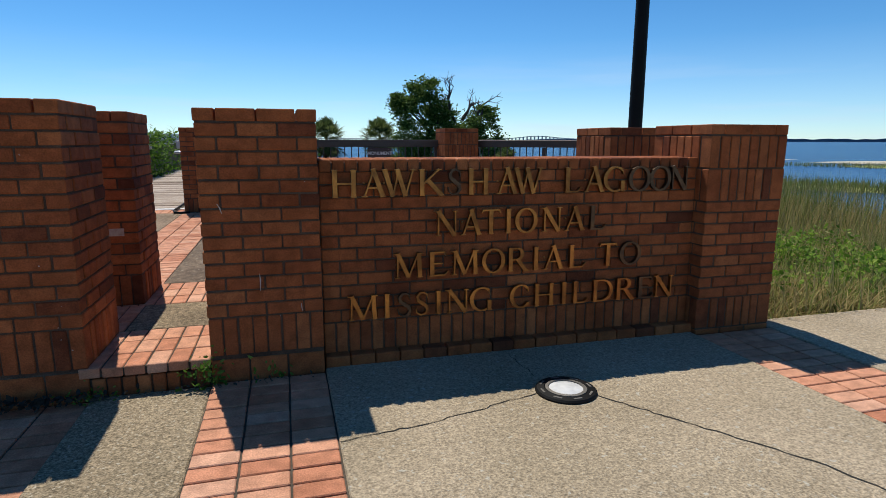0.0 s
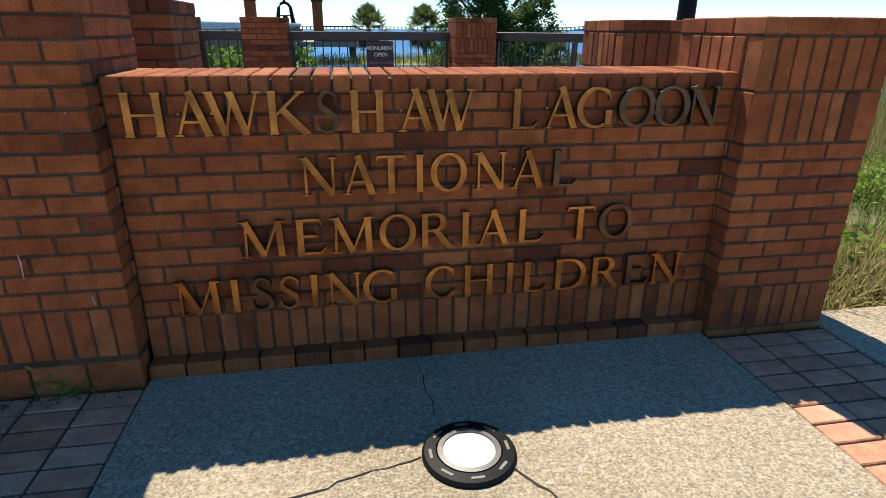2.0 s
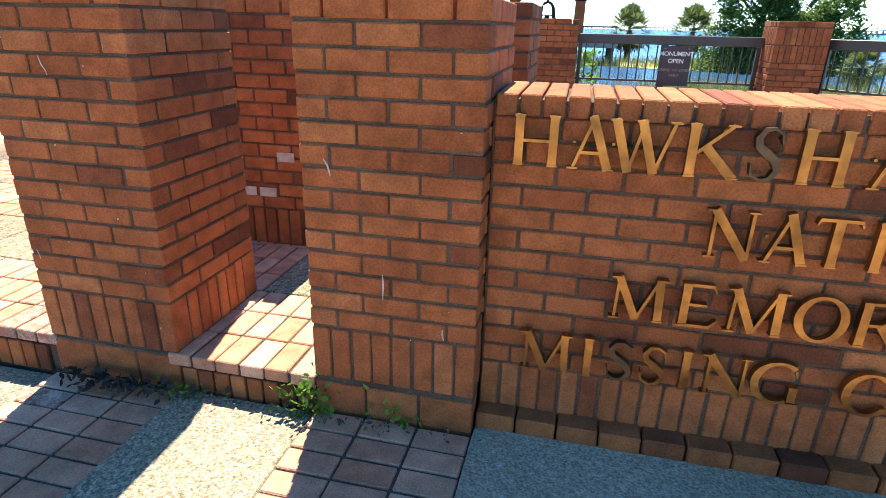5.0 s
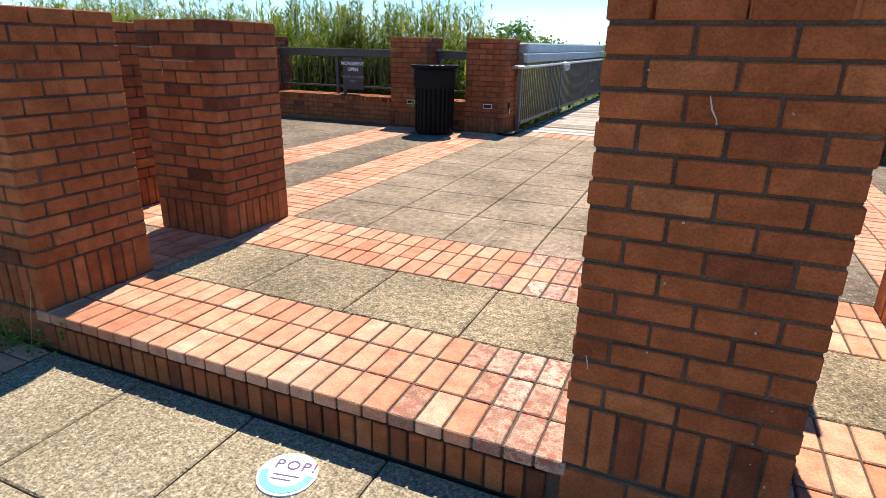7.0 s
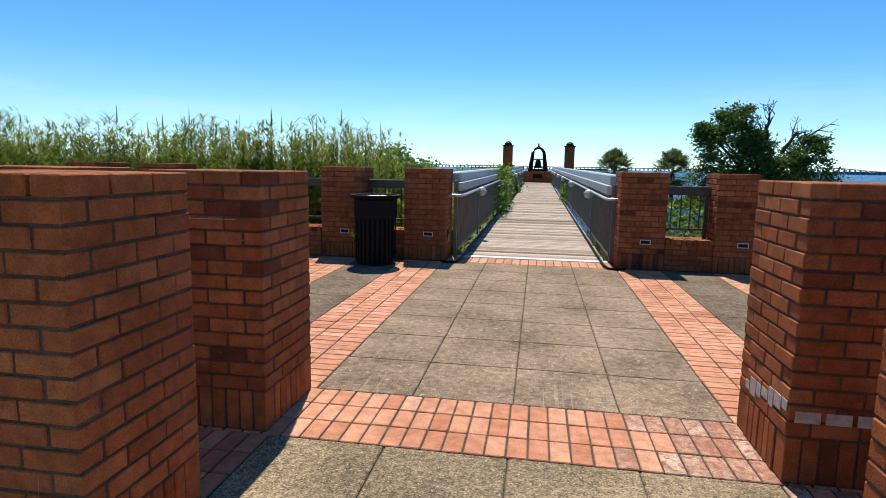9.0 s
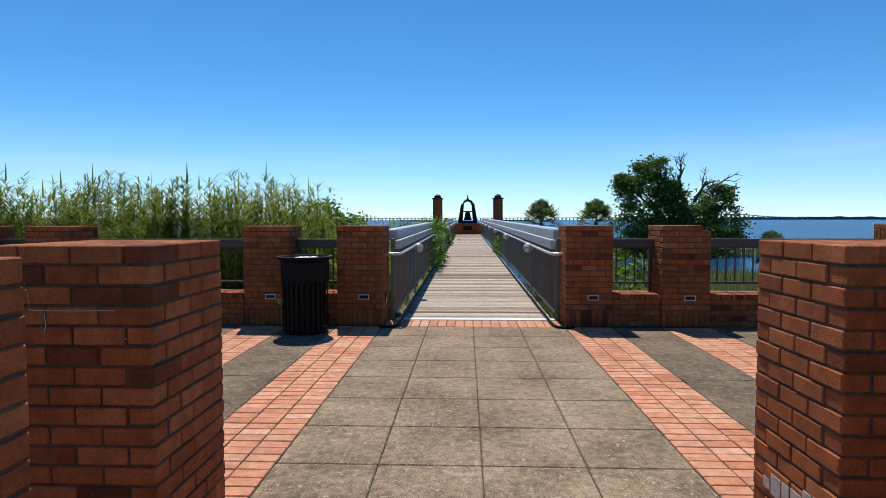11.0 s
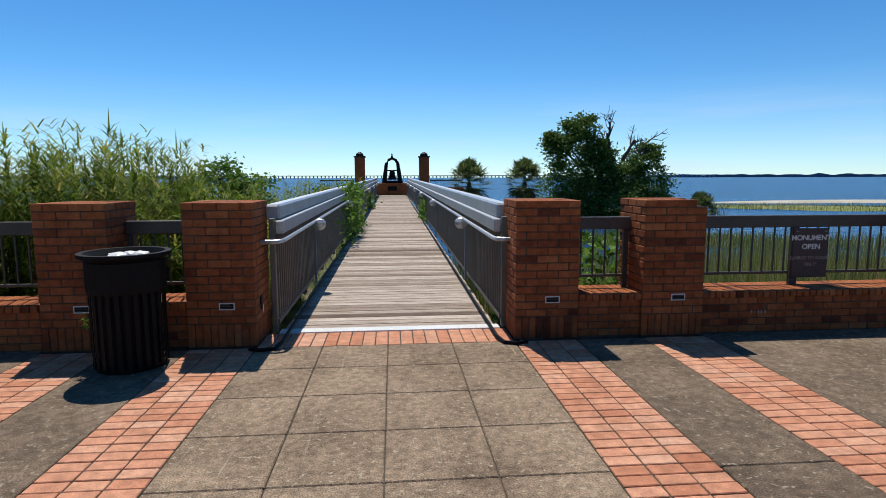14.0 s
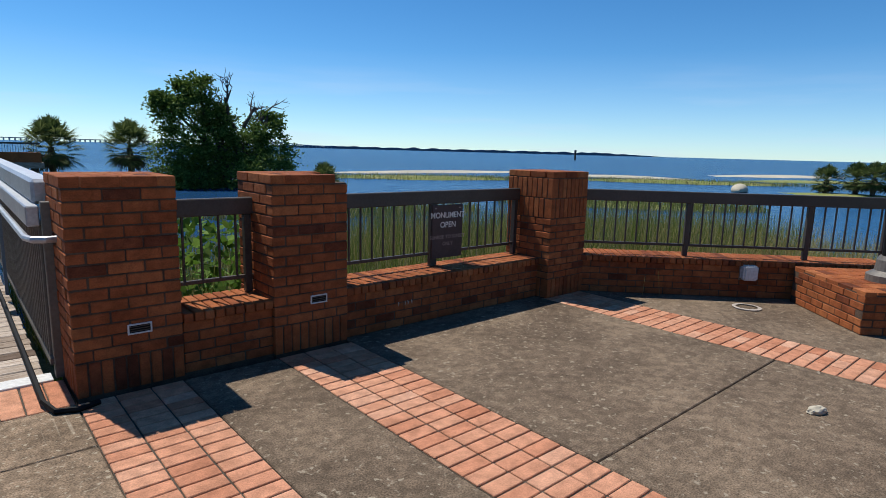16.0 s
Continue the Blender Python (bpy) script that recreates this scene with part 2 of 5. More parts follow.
SKIRT = leaf_mat("dead palm fronds", [(0, (0.1, 0.075, 0.045)), (0.6, (0.17, 0.125, 0.07)), (1, (0.24, 0.18, 0.1))])

WATER = bpy.data.materials.new("lagoon water")
WATER.use_nodes = True
wb = WATER.node_tree.nodes["Principled BSDF"]
wb.inputs["Base Color"].default_value = (0.012, 0.08, 0.2, 1)
wb.inputs["Roughness"].default_value = 0.25
wb.inputs["IOR"].default_value = 1.33
wb.inputs["Specular IOR Level"].default_value = 0.07
wg = WATER.node_tree.nodes.new("ShaderNodeNewGeometry")
wn = WATER.node_tree.nodes.new("ShaderNodeTexNoise")
wn.inputs["Scale"].default_value, wn.inputs["Detail"].default_value = 0.9, 5
wp = WATER.node_tree.nodes.new("ShaderNodeBump")
wp.inputs["Strength"].default_value, wp.inputs["Distance"].default_value = 0.5, 0.35
WATER.node_tree.links.new(wg.outputs["Position"], wn.inputs["Vector"])
WATER.node_tree.links.new(wn.outputs[0], wp.inputs["Height"])
WATER.node_tree.links.new(wp.outputs[0], wb.inputs["Normal"])
# the sheltered lagoon lies calmer than the open bay
wl = WATER.node_tree.nodes.new("ShaderNodeVectorMath")
wl.operation = "LENGTH"
WATER.node_tree.links.new(wg.outputs["Position"], wl.inputs[0])
calm = WATER.node_tree.nodes.new("ShaderNodeMapRange")
calm.inputs[1].default_value, calm.inputs[2].default_value, calm.inputs[3].default_value, calm.inputs[4].default_value = 45, 95, 0.32, 0.07
WATER.node_tree.links.new(wl.outputs["Value"], calm.inputs[0])
WATER.node_tree.links.new(calm.outputs[0], wb.inputs["Specular IOR Level"])
# wind streaks
wm = WATER.node_tree.nodes.new("ShaderNodeMapping")
wm.inputs["Scale"].default_value = (0.012, 0.05, 1)
WATER.node_tree.links.new(wg.outputs["Position"], wm.inputs[0])
ws = WATER.node_tree.nodes.new("ShaderNodeTexNoise")
ws.inputs["Scale"].default_value, ws.inputs["Detail"].default_value = 1.0, 7
WATER.node_tree.links.new(wm.outputs[0], ws.inputs["Vector"])
wc = WATER.node_tree.nodes.new("ShaderNodeValToRGB")
wc.color_ramp.elements[0].position, wc.color_ramp.elements[1].position = 0.38, 0.64
wc.color_ramp.elements[0].color, wc.color_ramp.elements[1].color = (0.006, 0.044, 0.122, 1), (0.014, 0.075, 0.175, 1)
WATER.node_tree.links.new(ws.outputs[0], wc.inputs[0])
WATER.node_tree.links.new(wc.outputs[0], wb.inputs["Base Color"])


# ---- mesh tools ----
def mesh_of(name, verts, faces, material, smooth=False):
    me = bpy.data.meshes.new(name)
    me.from_pydata(verts, [], faces)
    me.materials.append(material)
    if smooth:
        me.polygons.foreach_set("use_smooth", [True] * len(me.polygons))
    me.update()
    return me


def thing(name, me, label, category, group="", kind="", at=None):
    ob = new(name, me)
    if at is not None:
        ob.matrix_world = at
    return tagged(ob, label, category, group, kind)


def part(name, bm, material, parent, label="", at=None):
    """Links a bmesh or a mesh as one object under a thing or part."""
    if isinstance(bm, bmesh.types.BMesh):
        me = bpy.data.meshes.new(name)
        bm.to_mesh(me)
        bm.free()
        me.materials.append(material)
    else:
        me = bm
    ob = new(name, me)
    ob.parent = parent
    if at is not None:
        ob.matrix_basis = at
    return tagged(ob, label)


CHAMFER = {}


def slab_mesh(dx, dy, dz, c, material, name="piece"):
    """A box with chamfered edges, centred, 44 triangles; alike ones share their mesh."""
    key = (round(dx, 4), round(dy, 4), round(dz, 4), c, material.name)
    if key in CHAMFER:
        return CHAMFER[key]
    bm = bmesh.new()
    bmesh.ops.create_cube(bm, size=1.0)
    bmesh.ops.scale(bm, vec=(dx, dy, dz), verts=bm.verts)
    bmesh.ops.bevel(bm, geom=bm.edges[:], offset=c, segments=1, affect="EDGES")
    me = bpy.data.meshes.new(name)
    bm.to_mesh(me)
    bm.free()
    me.materials.append(material)
    CHAMFER[key] = me
    return me


def add_box(bm, x0, x1, y0, y1, z0, z1, bevel=0.0, seg=1):
    r = bmesh.ops.create_cube(bm, size=1.0)
    vs = r["verts"]
    bmesh.ops.scale(bm, vec=(x1 - x0, y1 - y0, z1 - z0), verts=vs)
    bmesh.ops.translate(bm, vec=((x0 + x1) / 2, (y0 + y1) / 2, (z0 + z1) / 2), verts=vs)
    if bevel:
        es = list({e for v in vs for e in v.link_edges})
        bmesh.ops.bevel(bm, geom=es, offset=bevel, segments=seg, affect="EDGES")
    return bm


def box(x0, x1, y0, y1, z0, z1, bevel=0.0, seg=1):
    return add_box(bmesh.new(), x0, x1, y0, y1, z0, z1, bevel, seg)


def lathe(profile, n=24, caps=True):
    """A turned shape from (radius, height) pairs."""
    bm = bmesh.new()
    rings = []
    for r, z in profile:
        rings.append([bm.verts.new((r * math.cos(2 * math.pi * i / n), r * math.sin(2 * math.pi * i / n), z)) for i in range(n)])
    for a, b in zip(rings, rings[1:]):
        for i in range(n):
            bm.faces.new((a[i], a[(i + 1) % n], b[(i + 1) % n], b[i]))
    if caps:
        bm.faces.new(rings[0][::-1])
        bm.faces.new(rings[-1])
    return bm


def add_tube(bm, pts, radii, n=6):
    """A tapered tube along points."""
    pts = [Vector(p) for p in pts]
    rings = []
    for i, p in enumerate(pts):
        d = (pts[min(i + 1, len(pts) - 1)] - pts[max(i - 1, 0)]).normalized()
        side = d.cross(Vector((0, 0, 1)) if abs(d.z) < 0.9 else Vector((1, 0, 0))).normalized()
        up = side.cross(d)
        rings.append([bm.verts.new(p + radii[i] * (math.cos(2 * math.pi * k / n) * side + math.sin(2 * math.pi * k / n) * up)) for k in range(n)])
    for a, b in zip(rings, rings[1:]):
        for k in range(n):
            bm.faces.new((a[k], a[(k + 1) % n], b[(k + 1) % n], b[k]))
    bm.faces.new(rings[0][::-1])
    bm.faces.new(rings[-1])
    return bm


# ---- plan ----
GZ, PZ = 0.085, 0.21                 # lower pavement, raised plaza
CX = -2.69                           # the axis of plaza and footbridge
Y0, Y1 = 2.985, 9.52                 # front and back pillar rows
W = 0.575                            # pillar width
COURSE, SOLDIER = 0.0693, 0.203
BACK_X = (-1.52, -0.31, 2.60)        # left faces of the back pillars beyond the axis

rng = random.Random(4)


# ---- ground, water, distance ----
def terrain(x, y):
    """Height of the natural ground."""
    z = -0.2
    if x > -3.6:
        z = -0.02 - 0.085 * max(0, math.hypot(max(0, x - 3.2), max(0, y - 3.4)) - 0.3) * 0.85
        if y > 9.9 and x < 6:
            z = min(z, -0.5 - 0.09 * (y - 9.9))
    elif y > 9.9:
        z = -0.3 - 0.008 * (y - 9.9)
    if x < -11 and y < 9.9:
        z = -0.1
    if y < 3.2:
        z = min(max(z, 0.0 - 0.02 * max(0, x - 6)), 0.03)
    bump = 0.12 * noise.noise(Vector((x * 0.2, y * 0.2, 0))) + 0.05 * noise.noise(Vector((x, y, 3)))
    return max(z + (bump if y > 3.4 else 0.2 * bump - 0.02), -2.2)


def grid_axis(parts_):
    out = []
    for a, b, s in parts_:
        out += list(np.arange(a, b, s))
    return out + [parts_[-1][1]]


gx = grid_axis([(-4000, -400, 600), (-400, -60, 40), (-60, 60, 1.5), (60, 400, 40), (400, 4000, 600)])
gy = grid_axis([(-4000, -400, 600), (-400, -40, 40), (-40, 60, 1.5)])
verts = [(x, y, terrain(x, y)) for y in gy for x in gx]
nx = len(gx)
faces = [(j * nx + i, j * nx + i + 1, (j + 1) * nx + i + 1, (j + 1) * nx + i) for j in range(len(gy) - 1) for i in range(nx - 1)]
thing("ground", mesh_of("ground", verts, faces, SOIL, True), "sandy ground with thin grass around the brick plaza", "ground", kind="structure")
WZ = -1.05
thing("water", mesh_of("water", [(-4500, 8, WZ), (4500, 8, WZ), (4500, 4500, WZ), (-4500, 4500, WZ)], [(0, 1, 2, 3)], WATER), "blue rippled lagoon and open bay", "water", kind="structure")


# ---- brickwork ----
def lay(parent, x, y, z, dx, dy, dz, c=0.004, material=BRICK, name="brick", jig=0.0015):
    me = slab_mesh(dx, dy, dz, c, material)
    o = part(name, me, material, parent, at=pose(x + rng.uniform(-jig, jig), y + rng.uniform(-jig, jig), z, 0, 0, rng.uniform(-0.4, 0.4)))
    return o


JOINT = 0.009


def brick_box(parent, x0, x1, y0, y1, z0, spec, sides="fblr", depth=0.095):
    """Courses of bricks round a box. spec: C a course of stretchers, S a soldier course, R a rowlock course. Returns the top."""
    z = z0
    w, d = x1 - x0, y1 - y0
    for k, kind in enumerate(spec):
        h = SOLDIER if kind == "S" else COURSE
        hb = h - JOINT
        zc = z + h / 2
        for s in sides:
            length = w if s in "fb" else d
            wide = (k % 2 == 0) == (s in "fb")      # this side runs through to the corners
            free = not ({"f", "b"} & set(sides)) or not ({"l", "r"} & set(sides))
            a, b = (0.0, length) if wide or free else (depth + JOINT / 2, length - depth - JOINT / 2)
            if kind == "C":
                n = max(1, round((b - a) / 0.198))
                cuts = [a + (b - a) * i / n for i in range(n + 1)]
                if free and k % 2:
                    step = (b - a) / n
                    cuts = [a] + [a + step * (i + 0.5) for i in range(n)] + [b]
            else:
                n = max(1, round((b - a) / 0.0677))
                cuts = [a + (b - a) * i / n for i in range(n + 1)]
            for p, q in zip(cuts, cuts[1:]):
                m, ln = (p + q) / 2, q - p - JOINT
                if s == "f":
                    lay(parent, x0 + m, y0 + depth / 2, zc, ln, depth, hb)
                elif s == "b":
                    lay(parent, x0 + m, y1 - depth / 2, zc, ln, depth, hb)
                elif s == "l":
                    lay(parent, x0 + depth / 2, y0 + m, zc, depth, ln, hb)
                else:
                    lay(parent, x1 - depth / 2, y0 + m, zc, depth, ln, hb)
        z += h
    return z


def pillar(spec, label, group, w=W, d=W, below=0.2):
    """A square brick pillar, its base at z 0, its front left corner at 0, 0; the mortar core goes a little below the base."""
    top = sum(SOLDIER if c == "S" else COURSE for c in spec)
    g = 0.007
    bm = box(g, w - g, g, d - g, -below, top - COURSE + 0.006)
    me = bpy.data.meshes.new("core")
    bm.to_mesh(me)
    bm.free()
    me.materials.append(MORTAR)
    ob = thing("brick_pillar", me, label, "pillar", group)
    brick_box(ob, 0, w, 0, d, 0, spec)
    # flat bricks of the cap, 2 mm proud inside the top course
    n = 5
    for i in range(n):
        for j in range(2):
            a = 0.1 + (w - 0.2) * (i + 0.5) / n
            lay(ob, a, 0.1 + (d - 0.2) * (j + 0.5) / 2, top - COURSE / 2, (w - 0.2) / n - JOINT, (d - 0.2) / 2 - JOINT, COURSE - JOINT)
    return ob


PLAIN = "S" + "C" * 15
FRONT_LABEL = "square orange-red brick pillar with a soldier course at its foot"
PA = pillar(PLAIN, FRONT_LABEL, "pillars of the plaza entrance")
PA.matrix_world = pose(-1.54, Y0, PZ) @ Matrix.Diagonal((1, 1, 1.03, 1))
for x, y in ((-3.85 - W, Y0), (-3.87 - W, 4.145), (-1.53, 4.145)):
    copy_thing(PA, pose(x, y, PZ))
for x in (-4.97 - W, -0.413):
    copy_thing(PA, pose(x, 4.145, PZ))
LP = copy_thing(PA, pose(-0.413, Y0, PZ + 0.004))
LP.scale.z = 1.004
RP = pillar("CSCCCCCCCCCSSC", "square brick pillar with two soldier courses near its top", "pillars with soldier bands", d=0.57)
RP.matrix_world = pose(2.505, Y0, GZ - 0.045)
copy_thing(RP, pose(2.52, 4.145, GZ - 0.04))
BACK = pillar(PLAIN, "brick pillar of the back balustrade, soldier course at foot", "pillars of the back balustrade", w=0.6, d=0.6)
BACK.matrix_world = pose(BACK_X[0], Y1, PZ) @ Matrix.Diagonal((1, 1, 1.037, 1))
PLAIN_BACK = [copy_thing(BACK, pose(x, Y1, PZ)) for x in (-4.45, -5.67, 2 * CX - BACK_X[2] - 0.6, -9.8)]
BURNT = {}
for o in BACK.children:      # one course of dark burnt bricks at two thirds of the height
    if 0.8 < o.location.z < 0.87 and rng.random() < 0.8:
        if o.data.name not in BURNT:
            BURNT[o.data.name] = o.data.copy()
            BURNT[o.data.name].materials[0] = BRICK_DARK
        o.data = BURNT[o.data.name]
chipped = copy_thing(BACK, pose(BACK_X[1], Y1, PZ))
tagged(chipped, "brick pillar of the back balustrade with missing top bricks")
for o in list(chipped.children):
    if o.location.z > 1.19 and o.location.x > 0.42 and o.location.y < 0.35:
        bpy.data.objects.remove(o)
CORNER = pillar("SCCCCCCCCCSSC", "brick corner pillar with two soldier courses near its top", "corner pillars", w=0.6, d=0.6)
CORNER.matrix_world = pose(BACK_X[2], Y1 - 0.1, PZ)

# footings under the front pillars, one course down to the pavement
for x in (-1.54, -0.413, -3.85 - W):
    bm = box(x + 0.007, x + W - 0.007, Y0 + 0.007, Y0 + W, GZ - 0.1, PZ - 0.001)
    me = bpy.data.meshes.new("footing")
    bm.to_mesh(me); bm.free(); me.materials.append(MORTAR)
    ft = thing("brick_footing", me, "low brick footing under an entrance pillar", "footing", "footings of the entrance pillars")
    for i in range(3):
        lay(ft, x + W * (i + 0.5) / 3, Y0 + 0.047, GZ + 0.032, W / 3 - JOINT, 0.095, 0.165 - JOINT)

# ---- memorial wall ----
SX0, SX1, SY = 0.165, 2.505, 3.09
me = bpy.data.meshes.new("core")
bm = box(SX0, SX1, SY + 0.007, SY + 0.39, GZ - 0.1, GZ + 0.025 + SOLDIER + 12 * COURSE + 0.045)
bm.to_mesh(me); bm.free(); me.materials.append(MORTAR)
SIGN = thing("memorial_wall", me, "brick memorial wall bearing raised bronze letters between two pillars", "memorial wall")
z = GZ + 0.025
brick_box(SIGN, SX0, SX1, SY, SY + 0.4, z, "S" + "C" * 12, sides="f", depth=0.09)
ztop = z + SOLDIER + 12 * COURSE
n = 34
for i in range(n):
    w = (SX1 - SX0) / n
    lay(SIGN, SX0 + w * (i + 0.5), SY + 0.2, ztop + 0.03, w - JOINT, 0.405, 0.062)
    if i % 2 == 0:
        lay(SIGN, SX0 + w * (i + 1), SY - 0.01, GZ + 0.02, 2 * w - 0.006, 0.13, 0.075, c=0.006)

# ---- bronze letters ----
GLYPHS = {}

def glyph(ch, bold=0.0):
    """Outline of one character of the built-in font, one unit high, from x 0."""
    key = (ch, bold)
    if key not in GLYPHS:
        cu = bpy.data.curves.new("letter", "FONT")
        cu.body, cu.fill_mode, cu.offset = ch, "FRONT", bold
        tmp = bpy.data.objects.new("letter_outline", cu)
        scene.collection.objects.link(tmp)
        me = bpy.data.meshes.new_from_object(tmp.evaluated_get(bpy.context.evaluated_depsgraph_get()))
        bpy.data.objects.remove(tmp)
        vs = [v.co.copy() for v in me.vertices]
        fs = [tuple(p.vertices) for p in me.polygons]
        lo = Vector((min(v.x for v in vs), min(v.y for v in vs)))
        h = 0.729 if ch.isupper() else max(v.y for v in vs) - lo.y
        GLYPHS[key] = ([((v.x - lo.x) / h, v.y / h) for v in vs], fs, max(v.x - lo.x for v in vs) / h)
    return GLYPHS[key]


def letter_mesh(ch, h, bold=0.0):
    """A flat painted letter, its foot at 0; front faces -y."""
    vs, fs, w = glyph(ch, bold)
    bm = bmesh.new()
    front = [bm.verts.new((x * h, 0, y * h)) for x, y in vs]
    for f in fs:
        try:
            bm.faces.new([front[i] for i in f])
        except ValueError:
            pass
    bmesh.ops.recalc_face_normals(bm, faces=bm.faces[:])
    return bm


# Roman capitals with thick and thin strokes and bracketed serifs. A stroke is a run of (x, y, breadth):
# x across the letter's full width, y and breadth in letter heights.
FAT, FINE_ = 0.168, 0.064


def bow(cx, cy, rx, ry, a0, a1, fat=FAT, fine=FINE_, n=22):
    """An elliptical stroke, thick at its sides and thin at top and bottom."""
    out = []
    for k in range(n + 1):
        a = radians(a0 + (a1 - a0) * k / n)
        out.append((cx + rx * math.cos(a), cy + ry * math.sin(a), fine + (fat - fine) * abs(math.cos(a)) ** 1.4))
    return out


def stem(x, y0=0.0, y1=1.0, b=FAT):
    return [(x, y0, b * 1.12), (x, y0 + 0.12 * (y1 - y0), b), (x, y1 - 0.12 * (y1 - y0), b), (x, y1, b * 1.12)]


CAPS = {
    "H": ([stem(0.19), stem(0.81), [(0.2, 0.5, FINE_), (0.8, 0.5, FINE_)]], [(0.19, 0), (0.81, 0), (0.19, 1), (0.81, 1)]),
    "A": ([[(0.12, 0, FINE_), (0.5, 1.0, FINE_)], [(0.47, 1.03, FAT), (0.86, 0, FAT)], [(0.24, 0.33, FINE_), (0.74, 0.33, FINE_)]], [(0.12, 0), (0.86, 0)]),
    "W": ([[(0.1, 1, FAT), (0.33, 0, FAT)], [(0.33, 0, FINE_), (0.5, 0.98, FINE_)], [(0.46, 1, FAT), (0.69, 0, FAT)], [(0.69, 0, FINE_), (0.92, 1, FINE_)]], [(0.1, 1), (0.46, 1), (0.92, 1)]),
    "K": ([stem(0.18), [(0.26, 0.47, FINE_), (0.82, 1, FINE_)], [(0.38, 0.6, FAT), (0.92, 0, FAT)]], [(0.18, 0), (0.18, 1), (0.8, 1), (0.9, 0)]),
    "N": ([[(0.16, 0, FINE_), (0.16, 1, FINE_)], [(0.14, 1, FAT), (0.82, 0, FAT)], [(0.84, 0, FINE_), (0.84, 1, FINE_)]], [(0.16, 0), (0.1, 1), (0.84, 1)]),
    "M": ([[(0.12, 0, FINE_), (0.15, 1, FINE_)], [(0.14, 1, FAT), (0.5, 0.02, FAT)], [(0.5, 0.02, FINE_), (0.84, 1, FINE_)], [(0.85, 1, FAT), (0.88, 0, FAT)]], [(0.12, 0), (0.88, 0), (0.1, 1), (0.9, 1)]),
    "I": ([stem(0.5)], [(0.5, 0), (0.5, 1)]),
    "T": ([stem(0.5), [(0.0, 0.86, 0.035), (0.05, 0.965, 0.07), (0.5, 0.97, 0.06), (0.95, 0.965, 0.07), (1.0, 0.86, 0.035)]], [(0.5, 0)]),
    "L": ([stem(0.22), [(0.2, 0.03, FINE_), (0.8, 0.03, 0.07), (1.0, 0.2, 0.03)]], [(0.22, 0), (0.22, 1)]),
    "E": ([stem(0.2), [(0.2, 0.97, FINE_), (0.8, 0.97, 0.07), (0.9, 0.82, 0.03)], [(0.2, 0.52, FINE_), (0.72, 0.52, 0.06)], [(0.2, 0.03, FINE_), (0.82, 0.03, 0.07), (1.0, 0.2, 0.03)]], [(0.2, 0), (0.2, 1)]),
    "R": ([stem(0.18), [(0.18, 0.97, FINE_)] + bow(0.44, 0.74, 0.26, 0.235, 90, -90) + [(0.18, 0.5, FINE_)], [(0.48, 0.52, FAT), (0.86, 0.02, FAT), (1.0, 0.0, 0.05)]], [(0.18, 0), (0.18, 1)]),
    "D": ([stem(0.16), [(0.16, 0.97, FINE_)] + bow(0.44, 0.5, 0.46, 0.47, 90, -90) + [(0.16, 0.03, FINE_)]], [(0.14, 0), (0.14, 1)]),
    "O": ([bow(0.5, 0.5, 0.44, 0.49, 0, 360, n=36)], []),
    "C": ([bow(0.54, 0.5, 0.47, 0.49, 48, 318, n=30) + [(0.96, 0.22, 0.03)], [(0.86, 0.86, 0.05), (0.9, 0.7, 0.02)]], []),
    "G": ([bow(0.5, 0.5, 0.45, 0.49, 50, 300, n=30), [(0.8, 0.86, 0.05), (0.84, 0.7, 0.02)], stem(0.82, 0.06, 0.44)], [(0.84, 0.44)]),
    "S": ([[(0.86, 0.7, 0.02), (0.82, 0.88, 0.05), (0.6, 0.975, 0.06), (0.36, 0.95, 0.09), (0.2, 0.8, 0.12), (0.26, 0.64, 0.14), (0.5, 0.52, 0.16), (0.74, 0.4, 0.15),
            (0.84, 0.22, 0.12), (0.68, 0.06, 0.09), (0.42, 0.02, 0.06), (0.16, 0.12, 0.05), (0.1, 0.32, 0.02)]], []),
}


def ribbon(bm, pts, y0, y1):
    """A raised stroke along (x, z, breadth), its front at y0 and its back at y1."""
    ring = pts[0][:2] == pts[-1][:2] or math.dist(pts[0][:2], pts[-1][:2]) < 1e-4
    rows_ = []
    n_ = len(pts)
    for k, (x, z, b) in enumerate(pts):
        p = pts[k - 1] if k else (pts[-2] if ring else pts[0])
        q = pts[k + 1] if k < n_ - 1 else (pts[1] if ring else pts[-1])
        d = Vector((q[0] - p[0], q[1] - p[1])).normalized()
        u, v = -d.y * b / 2, d.x * b / 2
        rows_.append([bm.verts.new(c) for c in ((x + u, y0, z + v), (x - u, y0, z - v), (x - u, y1, z - v), (x + u, y1, z + v))])
    for a, b in zip(rows_, rows_[1:]):
        for k in range(4):
            bm.faces.new((a[k], a[(k + 1) % 4], b[(k + 1) % 4], b[k]))
    bm.faces.new(rows_[0][::-1])
    bm.faces.new(rows_[-1])


